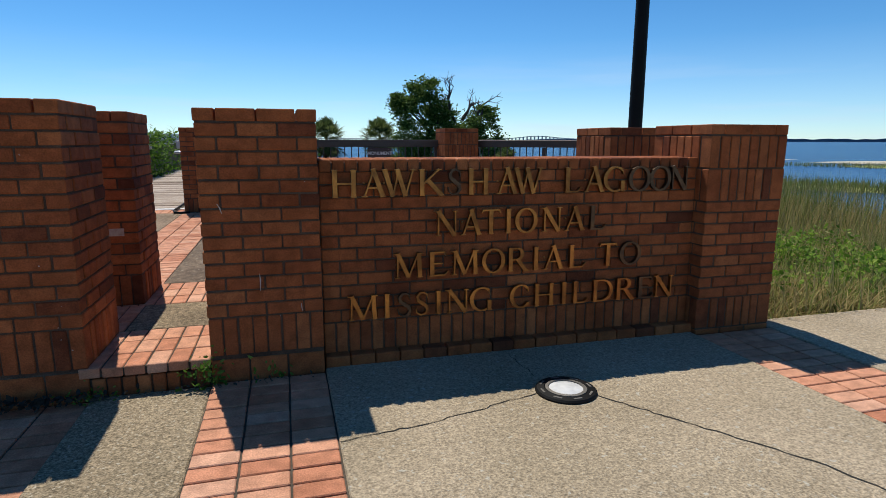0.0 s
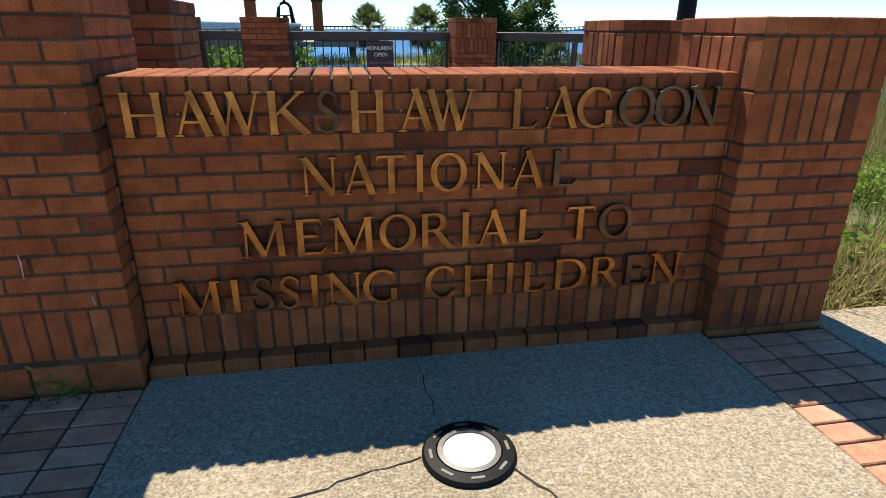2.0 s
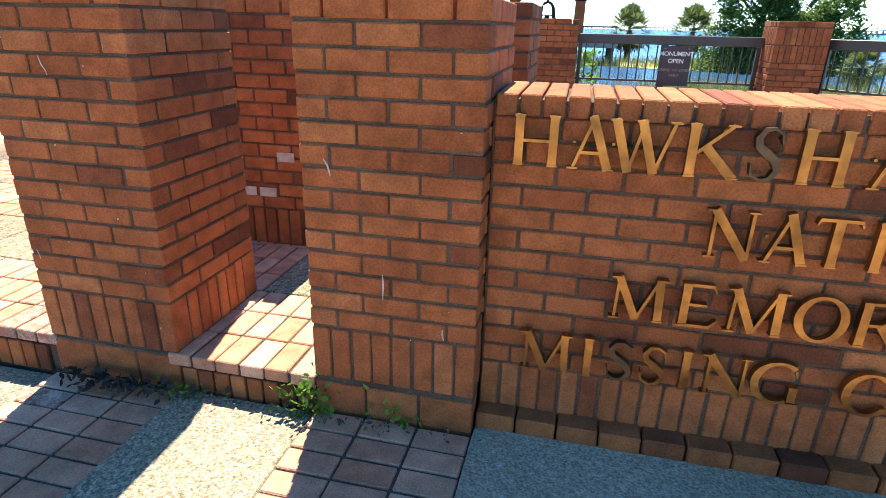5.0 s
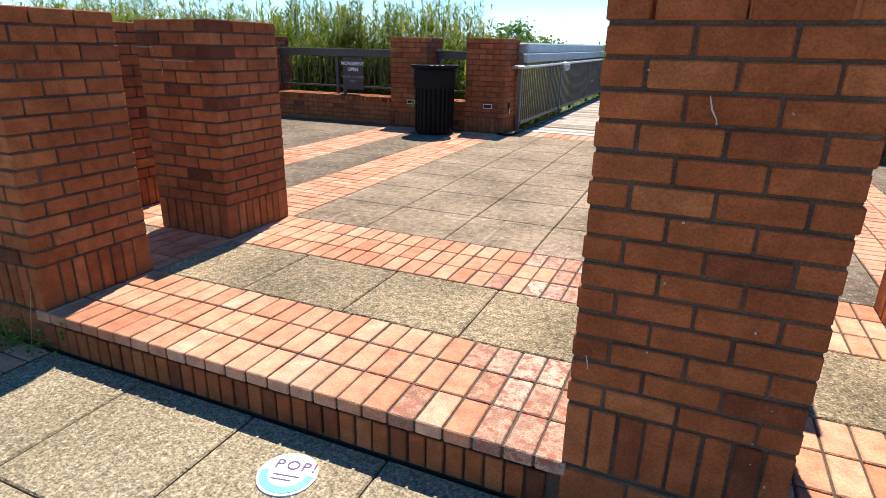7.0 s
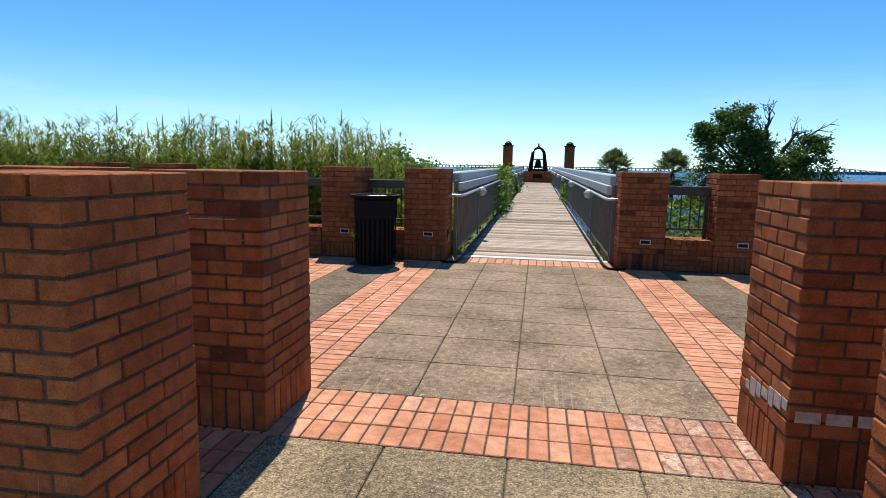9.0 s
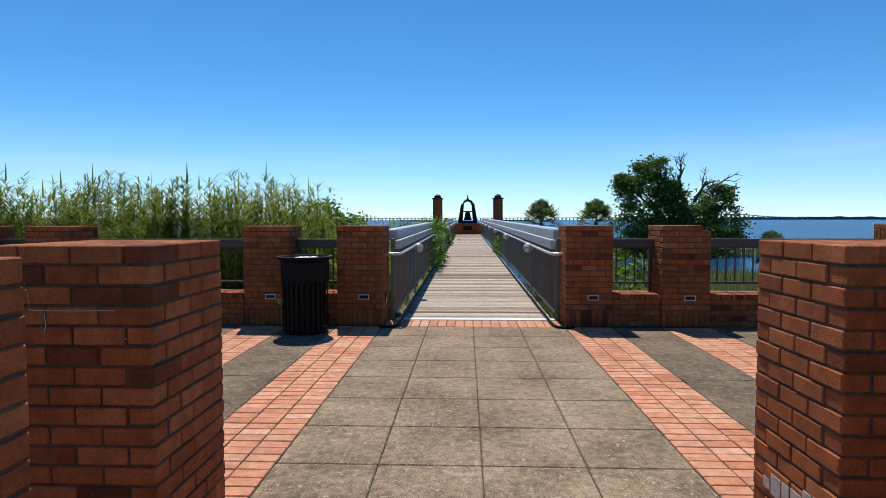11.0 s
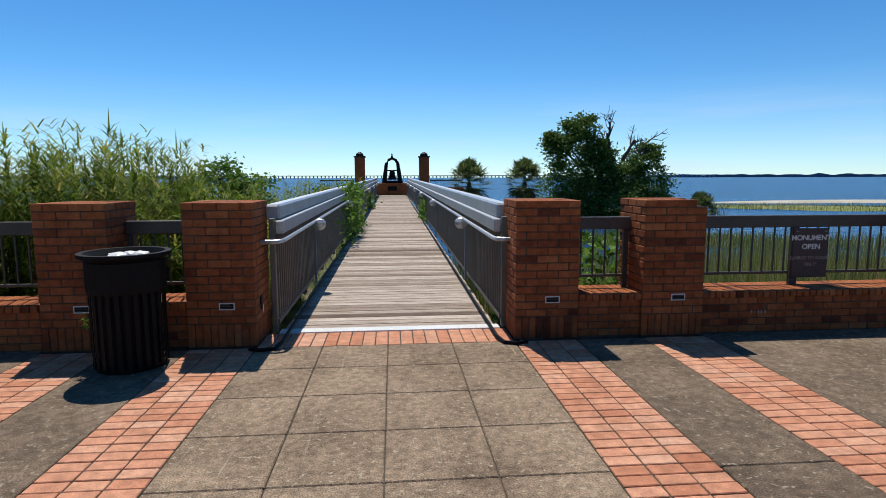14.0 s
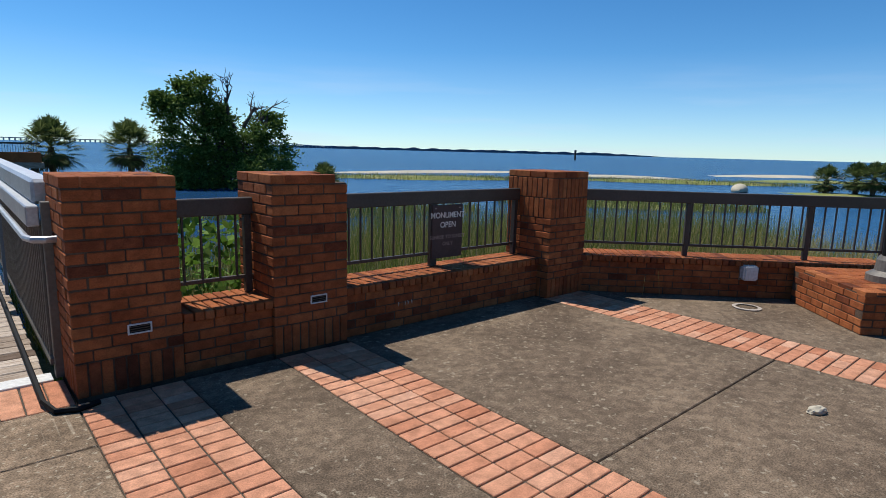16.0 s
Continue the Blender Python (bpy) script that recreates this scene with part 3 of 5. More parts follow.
def capital(ch, w, h, thick=0.024, pin=0.014):
    """One cast letter on a stand-off pin, foot at 0, front facing -y."""
    strokes, feet = CAPS[ch]
    bm = bmesh.new()
    k = 0
    for st in strokes:
        ribbon(bm, [(x * w, z * h, b * h) for x, z, b in st], -0.0007 * k, thick)
        k += 1
    for x, z in feet:
        half = min(0.105 * h, w * 0.5)
        zc = 0.018 * h if z < 0.5 else z * h - 0.018 * h
        ribbon(bm, [(x * w - half, zc, 0.03 * h), (x * w, zc, 0.045 * h), (x * w + half, zc, 0.03 * h)], -0.0007 * k, thick - 0.001)
        k += 1
    bmesh.ops.recalc_face_normals(bm, faces=bm.faces[:])
    px, pz = strokes[0][0][0] * w, (strokes[0][0][1] + strokes[0][1][1]) / 2 * h
    add_box(bm, px - 0.004, px + 0.004, thick - 0.002, thick + pin, pz - 0.004, pz + 0.004)
    return bm


def letter_line(text, zb, h, spans, dark=()):
    """Cast letters set at their own places along the wall."""
    for k, (ch, (a, b)) in enumerate(zip(text, spans)):
        m_ = BRONZE_DARK if k in dark else BRONZE
        part("letter", capital(ch, b - a, h), m_, SIGN, "tarnished dark bronze letter on pins" if k in dark else "weathered bronze letter on pins", at=pose(a, SY - 0.036, zb))


letter_line("HAWKSHAWLAGOON", 1.008, 0.145, ((0.218, 0.375), (0.387, 0.52), (0.493, 0.683), (0.69, 0.842), (0.858, 0.949), (0.972, 1.112), (1.15, 1.282), (1.251, 1.434), (1.568, 1.679), (1.7, 1.838), (1.832, 1.984), (2.002, 2.146), (2.146, 2.29), (2.284, 2.426)), (4, 11, 12, 13))
letter_line("NATIONAL", 0.78, 0.142, ((0.787, 0.931), (0.94, 1.067), (1.066, 1.176), (1.198, 1.258), (1.272, 1.404), (1.433, 1.57), (1.582, 1.719), (1.742, 1.858)), (7,))
letter_line("MEMORIALTO", 0.552, 0.14, ((0.554, 0.722), (0.75, 0.868), (0.883, 1.05), (1.073, 1.207), (1.222, 1.36), (1.375, 1.439), (1.453, 1.59), (1.613, 1.734), (1.827, 1.943), (1.969, 2.113)), (9,))
letter_line("MISSINGCHILDREN", 0.328, 0.138, ((0.294, 0.463), (0.484, 0.545), (0.566, 0.659), (0.669, 0.761), (0.779, 0.842), (0.852, 1.0), (1.002, 1.144), (1.249, 1.376), (1.392, 1.541), (1.568, 1.628), (1.65, 1.758), (1.786, 1.935), (1.947, 2.086), (2.103, 2.222), (2.22, 2.371)), (2, 13))


# ---- pavements ----
def paving(name, x0, x1, y0, y1, z, nx_, ny_, label, bed=0.06, skip=()):
    """A bed with nx_ by ny_ clay pavers on it, 4 mm joints recessed."""
    me = bpy.data.meshes.new("bed")
    bm = box(x0, x1, y0 + 0.012, y1, z - bed, z - 0.007)
    bm.to_mesh(me); bm.free(); me.materials.append(BED)
    ob = thing(name, me, label, "paving", kind="structure")
    dx, dy = (x1 - x0) / nx_, (y1 - y0) / ny_
    for i in range(nx_):
        for j in range(ny_):
            x, y = x0 + dx * (i + 0.5), y0 + dy * (j + 0.5)
            if any(a < x < b and c < y < d for a, b, c, d in skip):
                continue
            worn = y < 4.735 and abs(x + 1.72 + rng.gauss(0, 0.12)) < 0.27
            lay(ob, x, y, z - 0.024 + rng.uniform(-0.0015, 0.0015), dx - 0.009, dy - 0.009, 0.05, material=PAVER_WORN if worn else PAVER, name="paver", jig=0.001)
    return ob


def concrete(name, x0, x1, y0, y1, z, nx_, ny_, material, label, corners=None):
    """Cast concrete panels with grooved joints."""
    me = bpy.data.meshes.new("bed")
    bm = box(x0, x1, y0, y1, z - 0.16, z - 0.012)
    bm.to_mesh(me); bm.free(); me.materials.append(BED)
    ob = thing(name, me, label, "concrete", kind="structure")
    dx, dy = (x1 - x0) / nx_, (y1 - y0) / ny_
    for i in range(nx_):
        for j in range(ny_):
            lay(ob, x0 + dx * (i + 0.5), y0 + dy * (j + 0.5), z - 0.04, dx - 0.007, dy - 0.007, 0.08, c=0.006, material=material, name="panel", jig=0.0006)
    return ob


concrete("floor_behind_memorial", 0.3, 2.6, 4.13, 4.735, PZ, 2, 1, CONC_FIELD, "weathered concrete behind the memorial wall")
concrete("floor_far_wing", -12.2, -8.56, 4.3, 9.75, PZ, 2, 2, CONC_FIELD, "weathered concrete of the plaza's far wing")
TILE = 0.1017
S1, S2 = (-4.43, -3.85), (-1.53, -0.95)
# raised plaza: cross bands at the entrance
paving("floor_entrance_band", -4.43, -0.413, Y0 - 0.008, 3.57, PZ, 40, 3, "band of salmon pavers at the plaza step", 0.045, ((-1.5, -1.0, 3, 3.5), (-4.4, -3.9, 3, 3.5)))
concrete("floor_entrance_panel", S1[1], S2[0], 3.57, 4.13, PZ, 4, 1, CONC_WARM, "cast concrete panels behind the plaza step")
concrete("floor_side_panel", -8.0, S1[0], 3.57, 4.13, PZ, 6, 1, CONC_WARM, "cast concrete panels between the side pillars")
concrete("floor_side_panel", S2[1], 2.5, 3.57, 4.13, PZ, 6, 1, CONC_WARM, "cast concrete panels behind the memorial wall")
for a, b in (S1, S2):
    paving("floor_pillar_link", a, b, 3.57, 4.13, PZ, 6, 3, "salmon pavers between front and back pillar")
paving("floor_second_band", -5.6, 0.3, 4.13, 4.735, PZ, 59, 3, "second band of salmon pavers across the plaza")
concrete("floor_axis", S1[1], S2[0], 4.735, 8.88, PZ, 4, 7, CONC_OLD, "grid of square weathered concrete panels on the axis")
concrete("floor_axis_end", S1[1], S2[0], 8.88, 9.47, PZ, 4, 1, CONC_OLD, "short weathered concrete panels before the footbridge")
for a, b in ((S1[0], S1[1]), (S2[0], S2[1]), (-5.67, -5.07), (-0.31, 0.29), (2.6, 3.18), (-8.56, -7.98)):
    paving("floor_strip", a, b, 4.735, 9.47, PZ, 3, 47, "strip of salmon pavers running to a pillar")
for a, b in ((-5.07, S1[0]), (S2[1], -0.31)):
    concrete("floor_lane", a, b, 4.735, 9.47, PZ, 1, 2, CONC_FIELD, "narrow lane of weathered concrete between paver strips")
for a, b in ((0.29, 2.6), (-7.98, -5.67)):
    concrete("floor_field", a, b, 4.735, 9.75, PZ, 1, 2, CONC_FIELD, "large weathered concrete panels of the plaza")
paving("floor_bridge_row", -3.85, -1.53, 9.47, 9.925, PZ, 20, 1, "row of salmon pavers before the footbridge")
# the pointed end of the plaza
pts = [(3.18, 4.6), (5.6, 7.05), (3.18, 9.5)]
vs = [(x, y, z) for z in (PZ - 0.16, PZ - 0.001) for x, y in pts]
thing("floor_point", mesh_of("panel", vs, [(0, 2, 1), (3, 4, 5), (0, 1, 4, 3), (1, 2, 5, 4), (2, 0, 3, 5)], CONC_FIELD), "pointed end of the weathered concrete plaza", "concrete", kind="structure")
thing("floor_under", mesh_of("slab", [(-8.5, 3.55, PZ - 0.05), (3.1, 3.55, PZ - 0.05), (3.1, 9.9, PZ - 0.05), (-8.5, 9.9, PZ - 0.05)], [(0, 1, 2, 3)], BED), "bed under the plaza paving", "concrete", kind="structure")
# riser of the step: upright brick headers
me = bpy.data.meshes.new("riser_core")
bm = box(-4.43, -0.413, Y0 + 0.012, Y0 + 0.3, GZ - 0.15, PZ - 0.06)
bm.to_mesh(me); bm.free(); me.materials.append(MORTAR)
STEP = thing("step", me, "brick step up to the plaza, upright headers under pavers", "step", kind="structure")
x = -3.84
while x < -0.42:
    if not -1.56 < x < -0.97:
        lay(STEP, x, Y0 + 0.05, 0.094, 0.058, 0.108, 0.122, material=BRICK)
    x += 0.0677
# lower pavement
L = ((-4.43, -3.85), (-1.54, -0.965), (-0.413, 0.162), (2.505, 3.08))
for (a, b), z in zip(L, (0.028, 0.05, 0.08, 0.078)):
    paving("pavement_strip", a, b, 0.54, Y0 - 0.014, z, 3, 24, "strip of salmon pavers leading to an entrance pillar")
concrete("pavement_memorial", 0.162, 2.505, 0.54, 3.03, GZ, 1, 1, CONC, "large cracked exposed-aggregate slab before the memorial wall")
concrete("pavement_gap", -0.965, -0.413, 0.54, Y0 - 0.014, 0.07, 1, 2, CONC_TAN, "narrow concrete panels before the gap")
concrete("pavement_step", -3.85, -1.54, 0.54, Y0 - 0.004, 0.024, 4, 4, CONC_TAN, "square concrete panels before the plaza step")
concrete("pavement_side", 3.08, 9.0, 0.54, 3.12, GZ, 4, 2, CONC, "pale concrete walk beside the memorial")
concrete("pavement_far_side", -10.0, -4.43, 0.54, 2.95, 0.035, 5, 3, CONC, "concrete walk before the unseen wing")
concrete("pavement_rear", -10.0, 9.0, -12.0, 0.54, 0.05, 12, 7, CONC, "broad concrete forecourt")

# cracks: thin dark lines in the slab
def crack(pts, wid):
    vs, fs = [], []
    ps = []
    for (a, b), (c, d) in zip(pts, pts[1:]):
        for k in range(14):
            t = k / 14
            ps.append((a + (c - a) * t + rng.uniform(-0.008, 0.008), b + (d - b) * t + rng.uniform(-0.008, 0.008)))
    ps.append(pts[-1])
    for i, (x, y) in enumerate(ps):
        q = ps[min(i + 1, len(ps) - 1)]
        p = ps[max(i - 1, 0)]
        d = Vector((q[0] - p[0], q[1] - p[1])).normalized()
        w_ = wid * rng.uniform(0.4, 1.0)
        vs += [(x - d.y * w_, y + d.x * w_, GZ + 0.0025), (x + d.y * w_, y - d.x * w_, GZ + 0.0025)]
    fs = [(2 * i, 2 * i + 1, 2 * i + 3, 2 * i + 2) for i in range(len(ps) - 1)]
    thing("pavement_crack", mesh_of("crack", vs, fs, CRACK), "thin dark crack across the concrete slab", "crack", kind="structure")


crack([(0.17, 2.2), (0.62, 2.28), (1.14, 2.42)], 0.004)
crack([(1.42, 2.32), (1.6, 2.05), (1.95, 1.55), (2.3, 0.4)], 0.005)
crack([(1.22, 2.62), (1.2, 3.0)], 0.0025)


# ---- low walls and railings ----
def low_wall(length, label, courses=5, depth=0.42):
    """A low brick wall along x with a rowlock cap, its front at y 0."""
    me = bpy.data.meshes.new("core")
    bm = box(0, length, 0.006, depth - 0.006, -0.3, courses * COURSE)
    bm.to_mesh(me); bm.free(); me.materials.append(MORTAR)
    ob = thing("low_wall", me, label, "wall", "low walls of the plaza")
    z = brick_box(ob, 0, length, 0, depth, 0, "C" * courses, sides="f")
    n_ = round(length / 0.0677)
    for i in range(n_):
        lay(ob, length * (i + 0.5) / n_, depth / 2, z + 0.03, length / n_ - JOINT, depth + 0.05, 0.06, c=0.005)
    return ob


def railing(length, label, stands=None):
    """A painted metal balustrade along x, standing on a low wall; base at z 0."""
    me = bpy.data.meshes.new("top_rail")
    bm = box(0, length, -0.035, 0.035, 0.58, 0.70, 0.006)
    bm.to_mesh(me); bm.free(); me.materials.append(DARK_RAIL)
    ob = thing("railing", me, label, "railing", "railings on the low walls")
    part("bottom_rail", box(0, length, -0.015, 0.015, 0.105, 0.132, 0.003), DARK_RAIL, ob)
    posts = max(2, round(length / 1.1) + 1)
    stands = stands or [0.04 + (length - 0.08) * i / (posts - 1) for i in range(posts)]
    pm = slab_mesh(0.05, 0.05, 0.575, 0.004, DARK_RAIL)
    for at_ in stands:
        part("post", pm, DARK_RAIL, ob, at=pose(at_, 0, 0.29))
    bmsh = slab_mesh(0.016, 0.016, 0.47, 0.003, DARK_RAIL)
    n_ = round(length / 0.115)
    for i in range(1, n_):
        part("baluster", bmsh, DARK_RAIL, ob, at=pose(length * i / n_, 0, 0.352))
    return ob


WALL_LABEL = "low brick wall with a sunlit rowlock cap"
RAIL_LABEL = "dark brown metal railing with thin upright bars"
WY, RY = Y1 + 0.04, Y1 + 0.36
short = low_wall(0.61, WALL_LABEL)
short.matrix_world = pose(BACK_X[0] + 0.605, WY, PZ)
copy_thing(short, pose(-5.065, WY, PZ))
copy_thing(short, pose(-9.195, WY, PZ))
long_ = low_wall(BACK_X[2] - BACK_X[1] - 0.6, WALL_LABEL)
long_.matrix_world = pose(BACK_X[1] + 0.6, WY, PZ)
copy_thing(long_, pose(-8.0, WY, PZ))
WT = PZ + 5 * COURSE + 0.062
r_short = railing(0.61, RAIL_LABEL)
r_short.matrix_world = pose(BACK_X[0] + 0.605, RY, WT)
copy_thing(r_short, pose(-5.065, RY, WT))
copy_thing(r_short, pose(-9.195, RY, WT))
r_long = railing(BACK_X[2] - BACK_X[1] - 0.6, RAIL_LABEL)
r_long.matrix_world = pose(BACK_X[1] + 0.6, RY, WT)
copy_thing(r_long, pose(-8.0, RY, WT))
slant = low_wall(3.35, "low brick wall running slantwise to the plaza's point")
slant.matrix_world = pose(3.12, 9.5, PZ, 0, 0, -45)
copy_thing(slant, pose(-9.75 - 3.35 * math.cos(radians(45)), 9.5 - 3.35 * math.sin(radians(45)), PZ, 0, 0, 45))
c45 = math.sqrt(0.5)
r_slant = railing(3.35, RAIL_LABEL, [0.04, 1.23, 2.5, 3.3])
r_slant.matrix_world = pose(3.12 + 0.16 * c45, 9.5 + 0.16 * c45, WT, 0, 0, -45)
copy_thing(r_slant, pose(-9.75 - 3.35 * c45 - 0.16 * c45, 9.5 - 3.35 * c45 + 0.16 * c45, WT, 0, 0, 45))

# ---- planters with lamp posts at the plaza's points ----
def planter():
    me = bpy.data.meshes.new("core")
    bm = box(-0.57, 0.57, -0.57, 0.57, -0.1, 0.355)
    bm.to_mesh(me); bm.free(); me.materials.append(MORTAR)
    ob = thing("lamp_plinth", me, "low square brick plinth carrying a lamp post", "plinth", "plinths at the plaza points")
    brick_box(ob, -0.575, 0.575, -0.575, 0.575, 0, "CCCCC", sides="fl")
    for i in range(11):
        for j in range(6):
            lay(ob, -0.575 + 1.15 * (i + 0.5) / 11, -0.575 + 1.15 * (j + 0.5) / 6, 0.355, 0.095, 0.182, 0.05, material=BRICK)
    return ob


PL1 = planter()
PL1.matrix_world = pose(4.68, 7.02, PZ, 0, 0, -45)
LAMP = thing("lamp_post", None, "tall dark tapered metal lamp post on a brick plinth", "lamp post", at=pose(4.62, 7.0, PZ + 0.38))
part("base_shoe", lathe([(0.2, 0), (0.2, 0.06), (0.14, 0.1), (0.13, 0.2), (0.11, 0.24)]), ALU_DULL, LAMP, "grey cast metal shoe")
part("shaft", lathe([(0.095, 0.2), (0.085, 3.0), (0.07, 6.5)]), BLACK, LAMP)
part("luminaire", lathe([(0.07, 6.5), (0.25, 6.55), (0.22, 6.75), (0.05, 6.85)]), BLACK, LAMP)
part("loose_wire", add_tube(bmesh.new(), [(0.12, -0.03, 6.4), (0.16, -0.03, 4.5), (0.15, -0.03, 3.4), (0.18, -0.03, 3.1), (0.13, -0.03, 2.9)], [0.005] * 5, 4), BLACK, LAMP)

# ---- fixtures on the back pillars ----
def louvre_light(x):
    ob = thing("step_light", None, "small recessed louvred step light in a brick pillar", "light", "step lights of the back pillars", at=pose(x + 0.05, Y1, PZ + 0.37) @ Matrix.Diagonal((0.8, 1, 0.8, 1)))
    bm = box(-0.085, 0.085, -0.008, 0.02, 0.028, 0.04, 0.002)
    add_box(bm, -0.085, 0.085, -0.008, 0.02, -0.04, -0.028, 0.002)
    add_box(bm, -0.085, -0.073, -0.008, 0.02, -0.028, 0.028, 0.002)
    add_box(bm, 0.073, 0.085, -0.008, 0.02, -0.028, 0.028, 0.002)
    part("frame", bm, WHITE, ob, "pale metal frame")
    part("recess", box(-0.073, 0.073, -0.0035, 0.01, -0.028, 0.028), BLACK, ob, "dark recess")
    for k in range(3):
        part("slat", box(-0.073, 0.073, -0.006, 0.002, -0.02 + 0.018 * k, -0.014 + 0.018 * k), BED, ob)


for x in (BACK_X[0] + 0.3, BACK_X[1] + 0.3, -4.45 + 0.3, -5.67 + 0.3, -8.28, -9.5):
    louvre_light(x)


OUT = thing("outlet_box", None, "small dark electrical outlet on a brick pillar", "outlet", at=pose(-3.85, 9.72, PZ + 0.36, 0, 0, 90))
part("cover", box(-0.04, 0.04, -0.012, 0.0, -0.06, 0.06, 0.004), BLACK, OUT)
part("tag", box(0.01, 0.03, -0.016, -0.011, -0.1, -0.02, 0.002), WHITE, OUT, "white plastic tag")


def text_bar(parent, text, xc, zb, h, material, y=-0.0145):
    w = sum((0.45 if c == " " else glyph(c)[2] + 0.14) for c in text) - 0.14
    x = xc - w * h / 2
    for ch in text:
        if ch == " ":
            x += 0.45 * h
            continue
        part("letter", letter_mesh(ch, h, bold=0.02), material, parent, at=pose(x, y, zb))
        x += (glyph(ch)[2] + 0.14) * h


def open_sign(x, y):
    ob = thing("notice_sign", None, "dark brown sign reading monument open, screwed to the railing", "sign", "opening notices", at=pose(x, y, WT + 0.33))
    part("board", box(-0.19, 0.19, -0.012, 0.0, -0.26, 0.24, 0.004), SIGN_BROWN, ob)
    part("bracket", box(-0.2, -0.15, 0.0, 0.035, -0.33, 0.25), DARK_RAIL, ob)
    text_bar(ob, "MONUMENT", 0, 0.12, 0.055, SIGN_TEXT)
    text_bar(ob, "OPEN", 0, 0.03, 0.055, SIGN_TEXT)
    text_bar(ob, "SUNRISE TO SUNSET", 0, -0.075, 0.034, SIGN_FADED)
    text_bar(ob, "ONLY", 0, -0.14, 0.034, SIGN_FADED)
    for a in (-0.15, 0.15):
        part("mark", box(a - 0.012, a + 0.012, -0.0145, -0.011, 0.205, 0.215), SIGN_FADED, ob)


open_sign(1.57, RY - 0.045)
open_sign(-6.52, RY - 0.045)

# ---- footbridge ----
BX, HALF = -2.66, 1.0
BY0, BY1 = 9.49, 46.0


def deck_z(y):
    return PZ + 0.24 * max(0.0, y - BY0) / (BY1 - BY0)


SLOPE = math.degrees(math.atan(0.24 / (BY1 - BY0)))
me = bpy.data.meshes.new("beams")
bm = bmesh.new()
for x in (-0.95, -0.3, 0.3, 0.95):
    add_box(bm, x - 0.06, x + 0.06, 0.47, BY1 - BY0 + 4, -0.3, -0.045)
bm.to_mesh(me); bm.free(); me.materials.append(DARK_RAIL)
BRIDGE = thing("footbridge", me, "long timber footbridge of silvered boards over the marsh", "footbridge", at=pose(BX, BY0, PZ, SLOPE))
n_planks = int((BY1 - BY0 - 0.55) / 0.145)
plank = slab_mesh(2 * HALF + 0.1, 0.134, 0.04, 0.005, DECK)
for i in range(n_planks):
    part("deck_board", plank, DECK, BRIDGE, at=pose(rng.uniform(-0.006, 0.006), 0.655 + 0.145 * i, -0.022 + rng.uniform(-0.002, 0.002)))
part("threshold_plate", box(-1.08, 1.08, 0.437, 0.578, -0.02, 0.008, 0.003), WHITE, BRIDGE, "pale metal threshold plate")
for y in range(3, 40, 6):
    for x in (-0.9, 0.9):
        part("support_post", lathe([(0.15, -3.0), (0.15, -0.29)], 10), BARK, BRIDGE, at=pose(x, y, 0))


